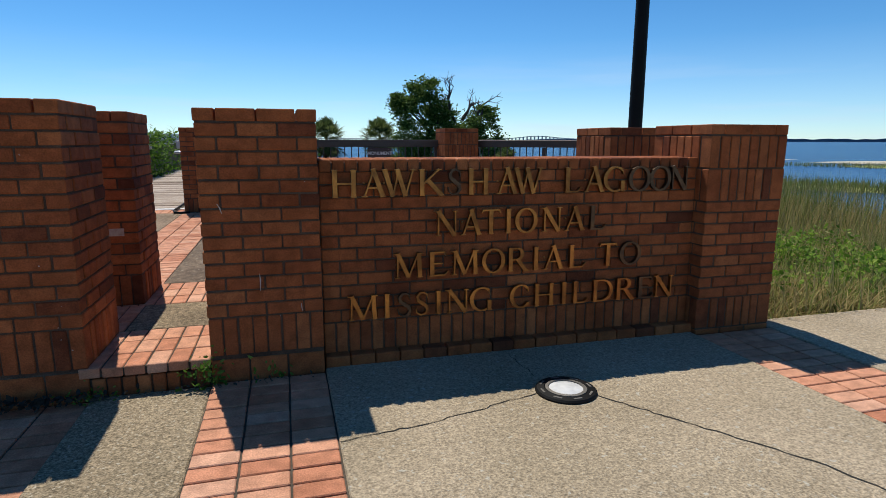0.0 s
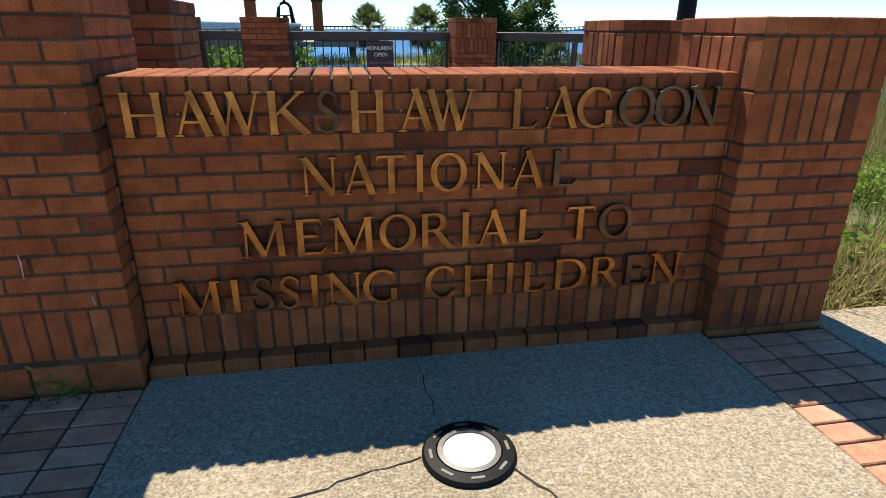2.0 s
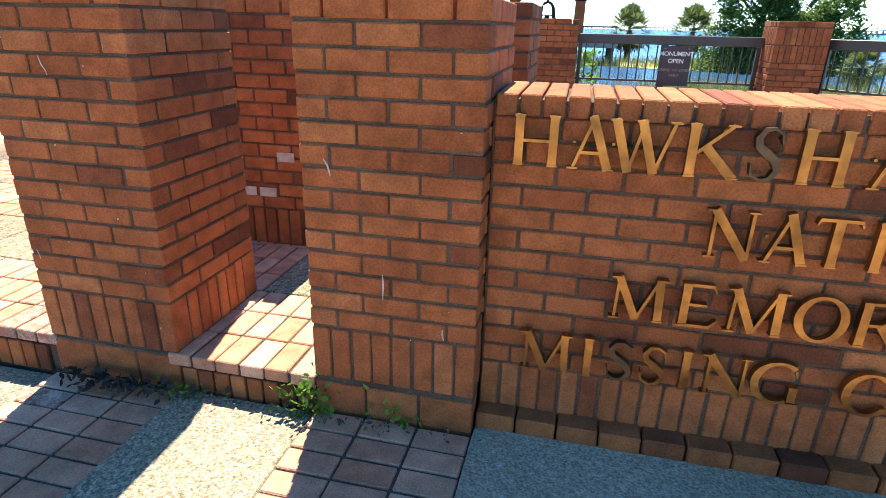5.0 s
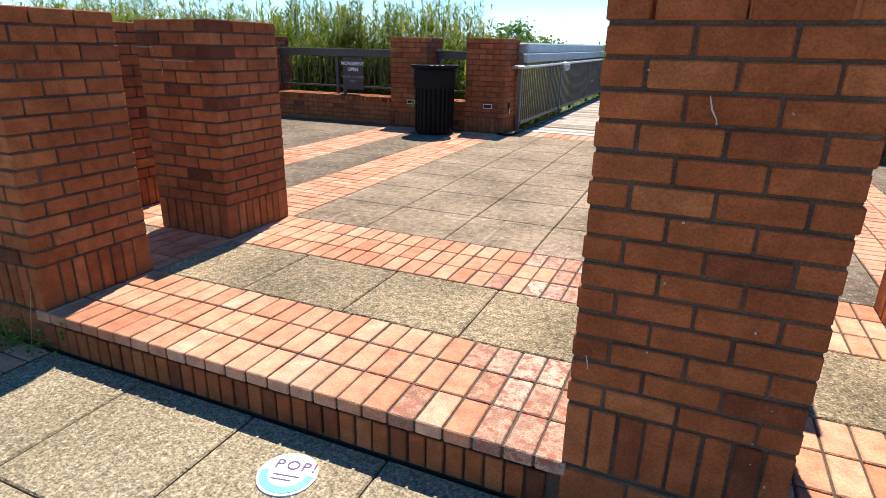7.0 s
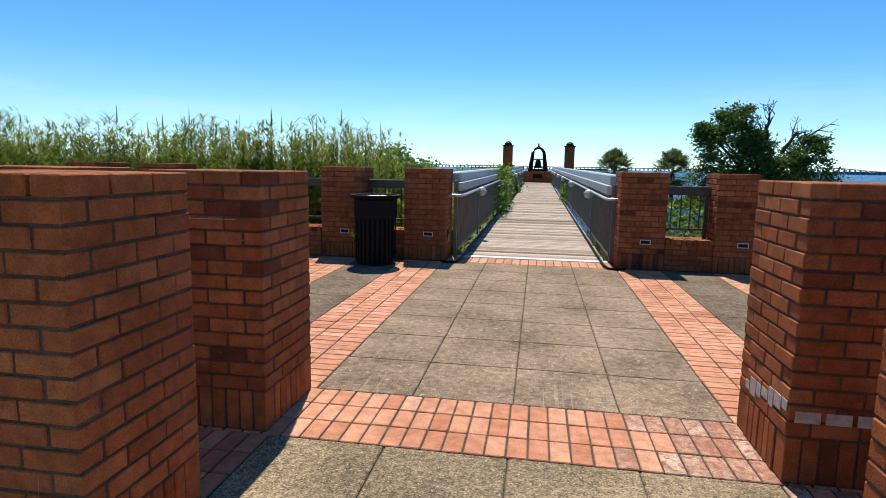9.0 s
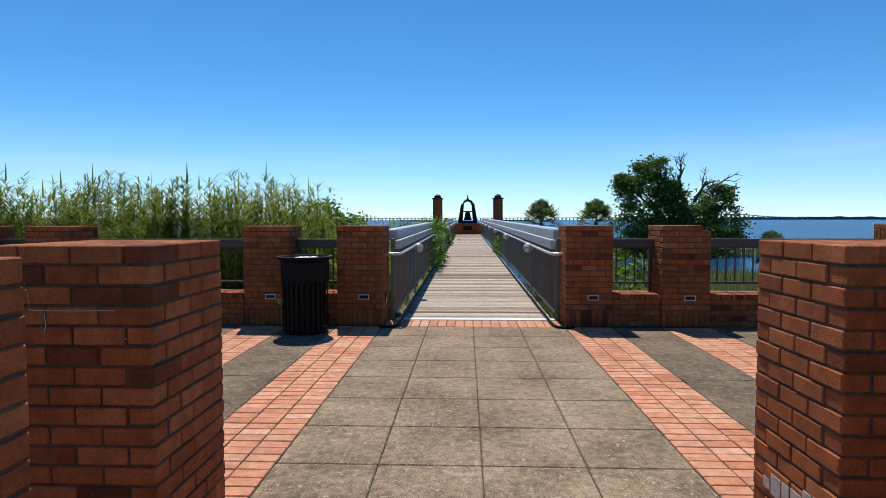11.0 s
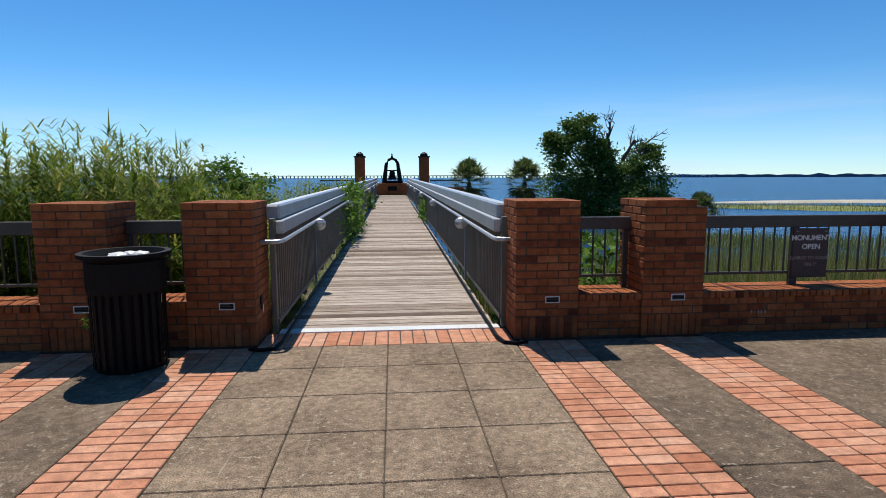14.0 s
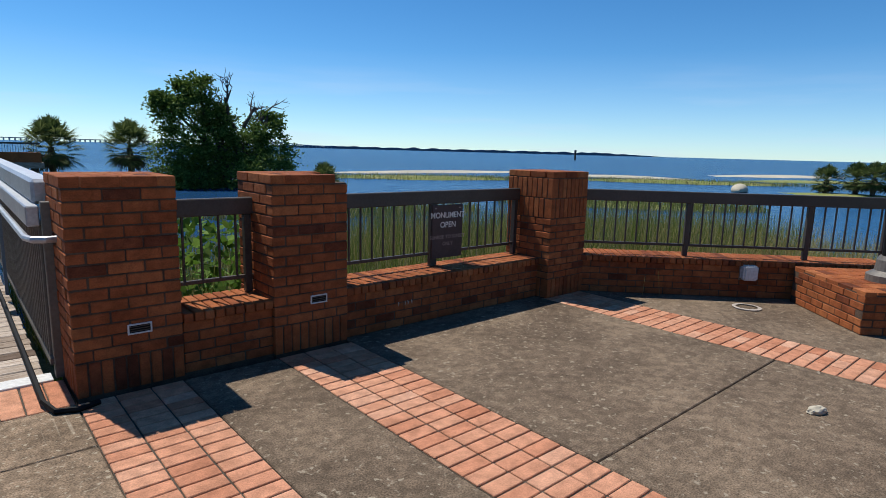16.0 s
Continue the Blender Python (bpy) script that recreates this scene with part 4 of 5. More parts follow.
def bridge_rail(s):
    """The rail on one side: s 1 beyond the axis, -1 before it."""
    n_ = BY1 - BY0
    me_ = bpy.data.meshes.new("top_board")
    bm_ = box(-0.02, 0.12, 0.64, n_, 1.08, 1.235, 0.02)
    bm_.to_mesh(me_); bm_.free(); me_.materials.append(ALU)
    ob = thing("bridge_railing", me_, "weathered aluminium footbridge railing with handrail and bars", "railing", "footbridge railings", at=pose(BX + s * (HALF + 0.09), BY0, PZ, SLOPE) @ Matrix.Diagonal((s, 1, 1, 1)))
    part("middle_board", box(-0.07, 0.0, 0.5, n_, 0.96, 1.085, 0.008), ALU, ob)
    pts = [(0.12, 0.32, 0.905), (0.0, 0.31, 0.905), (-0.06, 0.34, 0.905), (-0.085, 0.44, 0.905), (-0.085, n_, 0.905)]
    part("handrail", add_tube(bmesh.new(), pts, [0.021] * 5, 8), ALU, ob)
    part("bottom_rail", box(-0.015, 0.015, 0.48, n_, 0.09, 0.13), ALU_DULL, ob)
    part("kerb_pipe", add_tube(bmesh.new(), [(0.14, -0.1, 0.018), (0.03, -0.14, 0.018), (-0.07, -0.1, 0.018), (-0.11, 0.05, 0.03), (-0.11, n_, 0.05)], [0.017] * 5, 6), BLACK, ob, "black conduit along the deck edge")
    post = slab_mesh(0.05, 0.06, 1.11, 0.004, ALU_DULL)
    for k in range(int((n_ - 0.5) / 1.83) + 1):
        part("post", post, ALU_DULL, ob, at=pose(0.03, 0.5 + 1.83 * k, 0.555))
        if k:
            part("bracket", box(-0.085, 0.0, -0.01, 0.01, 0.86, 0.9), ALU_DULL, ob, at=pose(0, 0.5 + 1.83 * k, 0))
    bar = slab_mesh(0.018, 0.018, 0.88, 0.003, ALU_DULL)
    for k in range(270):
        part("baluster", bar, ALU_DULL, ob, at=pose(0, 0.56 + 0.105 * k, 0.55))
    sq = [(-0.009, -0.009), (0.009, -0.009), (0.009, 0.009), (-0.009, 0.009)]
    vs_, fs_ = [], []
    y_ = 0.56 + 0.105 * 270
    while y_ < n_:
        b_ = len(vs_)
        vs_ += [(x, y_ + d, z_) for z_ in (0.11, 0.99) for x, d in sq]
        fs_ += [(b_ + k, b_ + (k + 1) % 4, b_ + 4 + (k + 1) % 4, b_ + 4 + k) for k in range(4)]
        y_ += 0.105
    tagged(part("far_balustrade", mesh_of("far_balustrade", vs_, fs_, ALU_DULL), ALU_DULL, ob), kind="stuff")
    for k in range(7):
        yl = 2.75 + 5.49 * k
        lamp = part("rail_light", lathe([(0.0, -0.085), (0.05, -0.075), (0.085, -0.03), (0.09, 0.02), (0.06, 0.06), (0.02, 0.075)], 16, False), ALU, ob, "round metal rail light", at=pose(-0.13, yl, 0.86))
        part("arm", box(-0.02, 0.14, -0.015, 0.015, -0.01, 0.015), ALU_DULL, lamp)
        part("stem", box(0.05, 0.075, -0.02, 0.02, -0.8, 0.0), mat_blue, lamp)
    return ob


mat_blue = mat("blue-grey conduit", (0.1, 0.14, 0.2), (0.13, 0.16, 0.2), 0.5, 0.3, bump=0)
bridge_rail(1)
bridge_rail(-1)

# ---- the bell at the end ----
BELL_Y = 47.6
me = bpy.data.meshes.new("platform")
bm = box(-5.2, 5.2, -1.7, 4.5, -0.35, -0.02)
bm.to_mesh(me); bm.free(); me.materials.append(DECK)
END = thing("end_platform", me, "timber viewing platform at the footbridge's end", "platform", at=pose(BX, BELL_Y, deck_z(BY1)))
for x in (-4.8, 4.8):
    for y in (-1.2, 4.0):
        part("support_post", lathe([(0.2, -3.2), (0.2, -0.3)], 10), BARK, END, at=pose(x, y, 0))
for s in (-1, 1):
    part("brick_parapet", box(s * 3.9 - 1.2, s * 3.9 + 1.2, -1.65, -1.4, -0.02, 0.55, 0.01), BRICK, END, "low brick parapet")
    part("top_rail", box(s * 3.9 - 1.2, s * 3.9 + 1.2, -1.57, -1.47, 1.0, 1.1), DARK_RAIL, END)
    for k in range(20):
        part("baluster", slab_mesh(0.02, 0.02, 0.46, 0.003, DARK_RAIL), DARK_RAIL, END, at=pose(s * 3.9 - 1.15 + 0.12 * k, -1.52, 0.775))
me = bpy.data.meshes.new("plinth")
bm = box(-1.15, 1.15, -0.6, 0.6, 0, 0.85, 0.02)
bm.to_mesh(me); bm.free(); me.materials.append(BRICK)
plinth = thing("bell_plinth", me, "brick plinth under the memorial bell", "plinth", at=pose(BX, BELL_Y, deck_z(BY1)))
part("plaque", box(-0.35, 0.35, -0.62, -0.598, 0.3, 0.62, 0.006), BLACK, plinth, "dark plaque")
BELL = thing("memorial_bell", None, "dark cast bell hanging in a tapered black frame", "bell", at=pose(BX, BELL_Y, deck_z(BY1) + 0.85))
for s in (-1, 1):
    bm = bmesh.new()
    add_tube(bm, [(s * 0.6, 0, 0), (s * 0.5, 0, 0.8), (s * 0.42, 0, 1.45), (s * 0.26, 0, 1.7), (0, 0, 1.82)], [0.19, 0.15, 0.12, 0.1, 0.09], 8)
    part("leg", bm, BLACK, BELL)
part("finial", lathe([(0.12, 1.84), (0.08, 1.95), (0.045, 2.0), (0.06, 2.07), (0.0, 2.25)], 12), BLACK, BELL)
part("yoke", box(-0.48, 0.48, -0.06, 0.06, 0.88, 0.97, 0.01), BLACK, BELL)
part("bell_body", lathe([(0.02, 0.95), (0.14, 0.91), (0.2, 0.76), (0.24, 0.48), (0.33, 0.27), (0.35, 0.24)], 20, False), BLACK, BELL)
part("foot_beam", box(-0.72, 0.72, -0.25, 0.25, 0, 0.18, 0.03), BLACK, BELL)
for s in (-1, 1):
    me = bpy.data.meshes.new("shaft")
    bm = box(-0.36, 0.36, -0.36, 0.36, 0, 2.72, 0.01)
    bm.to_mesh(me); bm.free(); me.materials.append(BRICK)
    o = thing("bell_pier", me, "tall brick pier with a dark lantern cap beside the bell", "pier", "piers beside the bell", at=pose(BX + s * 2.35, BELL_Y - 0.4, deck_z(BY1)))
    part("cap", box(-0.42, 0.42, -0.42, 0.42, 2.72, 2.81, 0.01), BLACK, o)
    part("lantern", lathe([(0.3, 2.81), (0.26, 2.98), (0.12, 3.09), (0.0, 3.14)], 10), BLACK, o)


# ---- litter bin ----
def litter_bin(x, y):
    ob = thing("litter_bin", None, "round black slatted steel litter bin, partly full", "litter bin", at=pose(x, y, PZ))
    part("liner", lathe([(0.22, 0.05), (0.25, 0.86), (0.235, 0.86), (0.21, 0.3)], 28), BLACK, ob, "black plastic liner")
    part("base_ring", lathe([(0.25, 0.0), (0.26, 0.05), (0.24, 0.05)], 28), BLACK, ob)
    part("rim", lathe([(0.27, 0.86), (0.335, 0.9), (0.335, 0.925), (0.29, 0.925), (0.25, 0.87)], 28, False), BLACK, ob)
    part("waist_band", lathe([(0.283, 0.62), (0.288, 0.66), (0.288, 0.86), (0.27, 0.88)], 28, False), BLACK, ob)
    slat = slab_mesh(0.035, 0.008, 0.62, 0.002, BLACK)
    for k in range(26):
        a = 2 * math.pi * k / 26
        part("slat", slat, BLACK, ob, at=pose(0.268 * math.cos(a), 0.268 * math.sin(a), 0.34, 0, 0, math.degrees(a) + 90))
    for k in range(5):
        a = 1.0 * k
        bm = bmesh.new()
        bmesh.ops.create_icosphere(bm, subdivisions=2, radius=0.05)
        for v in bm.verts:
            v.co *= 1 + 0.35 * noise.noise(v.co * 22 + Vector((k, 0, 0)))
        part("crumpled_cup", bm, WHITE, ob, "crumpled white litter", at=pose(0.09 * math.cos(a) + 0.03, 0.09 * math.sin(a), 0.89) @ Matrix.Diagonal((1.5, 1.2, 0.6, 1)))
    part("leaf_sprig", leaf_ball(0.05, 60, 0.03), SHRUB, ob, "green weed sprig", at=pose(-0.27, -0.1, 0.38))


def leaf_quads(points, size, up=0.3, r_=random.Random(1)):
    """Leaves as bent quads about points."""
    vs_, fs_ = [], []
    for p in points:
        d = Vector((r_.gauss(0, 1), r_.gauss(0, 1), r_.gauss(0, 1) * 0.6 + up)).normalized()
        e = d.cross(Vector((r_.gauss(0, 1), r_.gauss(0, 1), r_.gauss(0, 1)))).normalized()
        s = size * r_.uniform(0.6, 1.3)
        b_ = len(vs_)
        p = Vector(p)
        f = d.cross(e) * s * r_.uniform(-0.12, 0.12)
        vs_ += [p, p + d * s * 0.35 + e * s * 0.24, p + d * s * 0.7 + e * s * 0.2 + f, p + d * s + f * 2, p + d * s * 0.7 - e * s * 0.2 + f, p + d * s * 0.35 - e * s * 0.24]
        fs_.append((b_, b_ + 1, b_ + 2, b_ + 3, b_ + 4, b_ + 5))
    return vs_, fs_


def leaf_ball(radius, n_, size):
    r_ = random.Random(n_)
    pts = [Vector((r_.gauss(0, 1), r_.gauss(0, 1), r_.gauss(0, 1))) * radius * 0.6 for _ in range(n_)]
    vs_, fs_ = leaf_quads(pts, size)
    bm = bmesh.new()
    vv = [bm.verts.new(v) for v in vs_]
    for f in fs_:
        bm.faces.new([vv[i] for i in f])
    return bm


litter_bin(-4.74, 9.1)

# ---- ground light before the memorial ----
GL = thing("ground_light", None, "round black in-ground light with a milky lens", "light", at=pose(1.293, 2.41, GZ))
part("outer_ring", lathe([(0.152, -0.03), (0.152, 0.008), (0.144, 0.016), (0.108, 0.02), (0.1, 0.012)], 40), BLACK, GL)
for k in range(8):
    a = 2 * math.pi * k / 8
    part("slot", box(-0.022, 0.022, -0.005, 0.006, 0.016, 0.0195, 0.001), ALU_DULL, GL, at=pose(0.125 * math.cos(a), 0.125 * math.sin(a), 0, 0, 0, math.degrees(a) + 90))
part("inner_ring", lathe([(0.104, 0.0), (0.102, 0.02), (0.086, 0.022), (0.084, 0.014)], 36), ALU_DULL, GL, "worn grey ring")
part("lens", lathe([(0.085, 0.0), (0.084, 0.016), (0.05, 0.024), (0.0, 0.026)], 36, False), LENS, GL, "milky glass lens")

# ---- painted disc on the pavement ----
POP = thing("painted_disc", mesh_of("disc", [(0.1 * math.cos(k * math.pi / 16), 0.1 * math.sin(k * math.pi / 16), 0.003) for k in range(32)] + [(0.1 * math.cos(k * math.pi / 16), 0.1 * math.sin(k * math.pi / 16), -0.004) for k in range(32)],
            [tuple(range(32))] + [(k, k + 32, (k + 1) % 32 + 32, (k + 1) % 32) for k in range(32)], WHITE), "white round sticker with the word pop stuck to the pavement", "sticker", at=pose(-2.379, 2.774, 0.026, 0, 0, 12))
xx = -0.055
for ch in "POP!":
    bm = letter_mesh(ch, 0.043)
    part("letter", bm, PURPLE, POP, at=pose(xx, 0.02, 0.0045, -90))
    xx += glyph(ch)[2] * 0.043 + 0.012
vs = []
for k in range(17):
    a = math.pi + math.pi * k / 16
    vs += [(0.09 * math.cos(a), 0.09 * math.sin(a), 0.0045), (0.066 * math.cos(a), 0.066 * math.sin(a) + 0.005, 0.0045)]
part("teal_arc", mesh_of("arc", vs, [(2 * k, 2 * k + 2, 2 * k + 3, 2 * k + 1) for k in range(16)], TEAL), TEAL, POP)
for k in range(2):
    part("line_bar", box(-0.045, 0.045 - 0.02 * k, -0.002, 0.002, 0.0035, 0.0046), PURPLE, POP, at=pose(0, -0.01 - 0.02 * k, 0))

# ---- small things on the plaza ----
bm = bmesh.new()
bmesh.ops.create_icosphere(bm, subdivisions=3, radius=1.0)
for v in bm.verts:
    v.co = Vector((v.co.x * 0.065, v.co.y * 0.035, max(v.co.z, -0.5) * 0.03)) * (1 + 0.25 * noise.noise(v.co * 2.2))
me = bpy.data.meshes.new("shell")
bm.to_mesh(me); bm.free(); me.materials.append(SAND)
thing("shell_fragment", me, "pale weathered shell fragment lying on the concrete", "shell", at=pose(1.8, 6.74, PZ + 0.014, 0, 0, -25))
thing("drain_ring", mesh_of("ring", [v for k in range(28) for v in ((0.13 * math.cos(k * math.pi / 14), 0.13 * math.sin(k * math.pi / 14), 0), (0.135 * math.cos(k * math.pi / 14), 0.135 * math.sin(k * math.pi / 14), 0.01), (0.1 * math.cos(k * math.pi / 14), 0.1 * math.sin(k * math.pi / 14), 0.012))],
            [f for k in range(28) for f in ((3 * k, 3 * ((k + 1) % 28), 3 * ((k + 1) % 28) + 1, 3 * k + 1), (3 * k + 1, 3 * ((k + 1) % 28) + 1, 3 * ((k + 1) % 28) + 2, 3 * k + 2))], STAIN), "pale round floor drain ring set in the concrete", "drain", at=pose(4.0, 8.0, PZ))
WL = thing("wall_light", None, "small white box light on the slant low wall", "light", at=pose(4.42, 8.19, PZ + 0.285, 0, 0, -45))
part("housing", box(-0.075, 0.075, -0.1, 0.01, -0.08, 0.08, 0.016, 2), WHITE, WL)
part("back_plate", box(-0.08, 0.08, -0.004, 0.012, -0.09, 0.09, 0.003), ALU_DULL, WL)

# ---- plants ----
def blades(n_, spot, height, width, bend, seed, leaves=0, leaf_len=0.5, plume=0.0, taper=False):
    """Grass or reeds: n_ stems at spot(r), each a bent strip, with leaves along it."""
    r_ = random.Random(seed)
    vs_, fs_ = [], []

    def strip(p, d, length, wid, droop, seg=3):
        side = Vector((d.y, -d.x, 0))
        if side.length < 1e-3:
            side = Vector((1, 0, 0))
        side.normalize()
        b_ = len(vs_)
        q, dd = Vector(p), Vector(d).normalized()
        for k in range(seg + 1):
            w_ = wid * (1 - k / seg) * (0.6 + 0.4 * min(1, k + 0.5)) + 0.0008
            vs_.append(q + side * w_); vs_.append(q - side * w_)
            q = q + dd * (length / seg)
            dd = (dd + Vector((0, 0, -droop / seg))).normalized()
        for k in range(seg):
            fs_.append((b_ + 2 * k, b_ + 2 * k + 1, b_ + 2 * k + 3, b_ + 2 * k + 2))

    for _ in range(n_):
        p = spot(r_)
        if p is None:
            continue
        h = height * r_.uniform(0.65, 1.1) * (1 + 0.3 * noise.noise(Vector((p[0] * 0.8, p[1] * 0.8, 2))))
        if taper:
            h *= min(1.0, max(0.55, (-p[0] - 4.7) / 0.95))
        a = r_.uniform(0, 6.283)
        lean = bend * r_.random()
        d = Vector((math.cos(a) * lean, math.sin(a) * lean, 1)).normalized()
        if not leaves:
            strip(p, d, h, width, bend * 1.2)
        else:
            strip(p, d, h, 0.005, 0.1, 2)
            for k in range(leaves):
                t = 1 - 0.9 * r_.random() ** 1.25
                b2 = r_.uniform(0, 6.283)
                e = Vector((math.cos(b2), math.sin(b2), r_.uniform(0.15, 1.1)))
                strip(Vector(p) + d * h * t, e, leaf_len * r_.uniform(0.6, 1.2) * (1.15 - 0.35 * t), width, r_.uniform(0.5, 1.5), 2)
            if plume and r_.random() < plume:
                top = Vector(p) + d * h
                strip(top, d, 0.34 * r_.uniform(0.5, 1.2), 0.02, 0.15, 2)
    return vs_, fs_


def stuff(name, data, material, label, category):
    return thing(name, mesh_of(name, data[0], data[1], material), label, category, kind="stuff")


def reed_spot(x0, x1, y0, y1, clump=0.0):
    def f(r_):
        x, y = r_.uniform(x0, x1), r_.uniform(y0, y1)
        if noise.noise(Vector((x * 0.7, y * 0.7, 9))) < clump - 0.35:
            return None
        return (x, y, terrain(x, y) - 0.05)
    return f


stuff("reed_bed", blades(3300, reed_spot(-20, -4.2, 11.0, 15.0), 2.35, 0.0125, 0.13, 11, leaves=58, leaf_len=0.33, plume=0.05, taper=True), REED, "tall green reed bed behind the railing", "reeds")
stuff("reed_bed", blades(1500, reed_spot(-24, -11.2, 2.0, 11.5), 2.25, 0.012, 0.13, 12, leaves=46, leaf_len=0.33, plume=0.05), REED, "tall green reeds beside the plaza", "reeds")
stuff("reed_fringe", blades(900, reed_spot(-9, -4.0, 15.5, 34, 0.2), 1.9, 0.013, 0.2, 13, leaves=16, leaf_len=0.4), REED, "lower reeds along the footbridge", "reeds")
stuff("reed_fringe", blades(60, reed_spot(-4.0, -3.72, 17.0, 24.0), 2.0, 0.012, 0.35, 14, leaves=12, leaf_len=0.4), REED, "reeds leaning over the footbridge rail", "reeds")


def marsh_spot(x0, x1, y0, y1):
    def f(r_):
        x, y = r_.uniform(x0, x1), r_.uniform(y0, y1)
        z_ = terrain(x, y)
        if z_ < WZ - 0.25 or (y < 9.95 and x + y < 12.9 and y > 4.3 and x < 6) or (y < 7.05 and x - y < -1.2 and x < 5.9):
            return None
        if z_ < WZ - 0.02 and noise.noise(Vector((x * 0.35, y * 0.35, 4))) < 0.08:
            return None
        return (x, y, z_ - 0.03)
    return f


stuff("marsh_grass", blades(26000, marsh_spot(-1.3, 14, 10.3, 20), 1.4, 0.009, 0.4, 21), GRASS, "marsh grass between the railing and the lagoon", "grass")
stuff("marsh_grass", blades(34000, marsh_spot(3.2, 16, 3.2, 14), 0.42, 0.006, 0.7, 22), GRASS, "long mixed grass on the bank beside the memorial", "grass")
stuff("marsh_grass", blades(9000, marsh_spot(12, 45, 4, 26), 0.85, 0.014, 0.5, 23), GRASS, "marsh grass along the far lagoon edge", "grass")


def weed_points(n_):
    """Leaves of rank weeds, in mounds of uneven height."""
    out = []
    for _ in range(n_):
        x, y = rng.uniform(3.3, 10), rng.uniform(3.5, 9)
        if x + y > 14 or (x + y < 12.9 and y > 4.3 and x < 5.6):
            continue
        mound = noise.noise(Vector((x * 1.3, y * 1.3, 5))) + 0.6 * noise.noise(Vector((x * 4, y * 4, 8)))
        if mound < rng.uniform(-0.35, 0.1):
            continue
        out.append((x, y, terrain(x, y) + (0.3 + 0.5 * max(0.0, mound)) * rng.random() ** 0.7))
    return out


stuff("bank_weeds", leaf_quads(weed_points(42000), 0.06), WEEDY, "leafy green weeds on the bank", "weeds")
stuff("dry_fringe", blades(17000, marsh_spot(3.15, 10, 3.14, 5.2), 0.36, 0.006, 1.1, 24), DRY, "dry tan grass along the walk's edge", "grass")
stuff("dry_fringe", blades(7000, marsh_spot(3.6, 12, 4.0, 9.0), 0.45, 0.006, 0.7, 25), DRY, "dry tan grass scattered over the bank", "grass")
stuff("dry_stalks", blades(9000, marsh_spot(3.4, 15, 8.0, 18.0), 1.1, 0.006, 0.45, 27), DRY, "tan dry stalks standing in the marsh behind the railing", "grass")
stuff("broadleaf_weeds", leaf_quads([(rng.uniform(-1.4, 0.6), rng.uniform(10.3, 11.6), -0.5 + 1.55 * rng.random() ** 1.3) for _ in range(2400)], 0.12), SHRUB, "broad-leaved weeds behind the short railing", "weeds")


stuff("rail_vine", leaf_quads([(-3.62 + rng.gauss(0, 0.1), rng.gauss(19.0, 1.3), 0.25 + 1.3 * rng.random()) for _ in range(900)], 0.13), SHRUB, "green creeper pushing through the footbridge railing", "creeper")
stuff("rail_vine", leaf_quads([(-1.62 + rng.gauss(0, 0.05), rng.gauss(23.5, 0.8), 0.25 + 0.8 * rng.random()) for _ in range(260)], 0.12), SHRUB, "green creeper pushing through the footbridge railing", "creeper")


def limbs(bm, start, d, length, radius, depth, r_, tips, spread=0.7):
    """Branching limbs; collects the tips."""
    pts, rad = [Vector(start)], [radius]
    dd = Vector(d).normalized()
    for k in range(4):
        dd = (dd + Vector((r_.gauss(0, 0.16), r_.gauss(0, 0.16), r_.gauss(0.02, 0.1)))).normalized()
        pts.append(pts[-1] + dd * length / 4)
        rad.append(radius * (1 - 0.14 * (k + 1)))
    add_tube(bm, pts, rad, 6 if radius > 0.05 else 4)
    tips.append(pts[-1])
    if depth:
        for k in range(r_.choice((2, 3, 3))):
            e = (dd + spread * Vector((r_.gauss(0, 1), r_.gauss(0, 1), r_.gauss(0.1, 0.6)))).normalized()
            limbs(bm, pts[r_.choice((2, 3, 4))], e, length * r_.uniform(0.6, 0.8), radius * 0.5, depth - 1, r_, tips, spread)


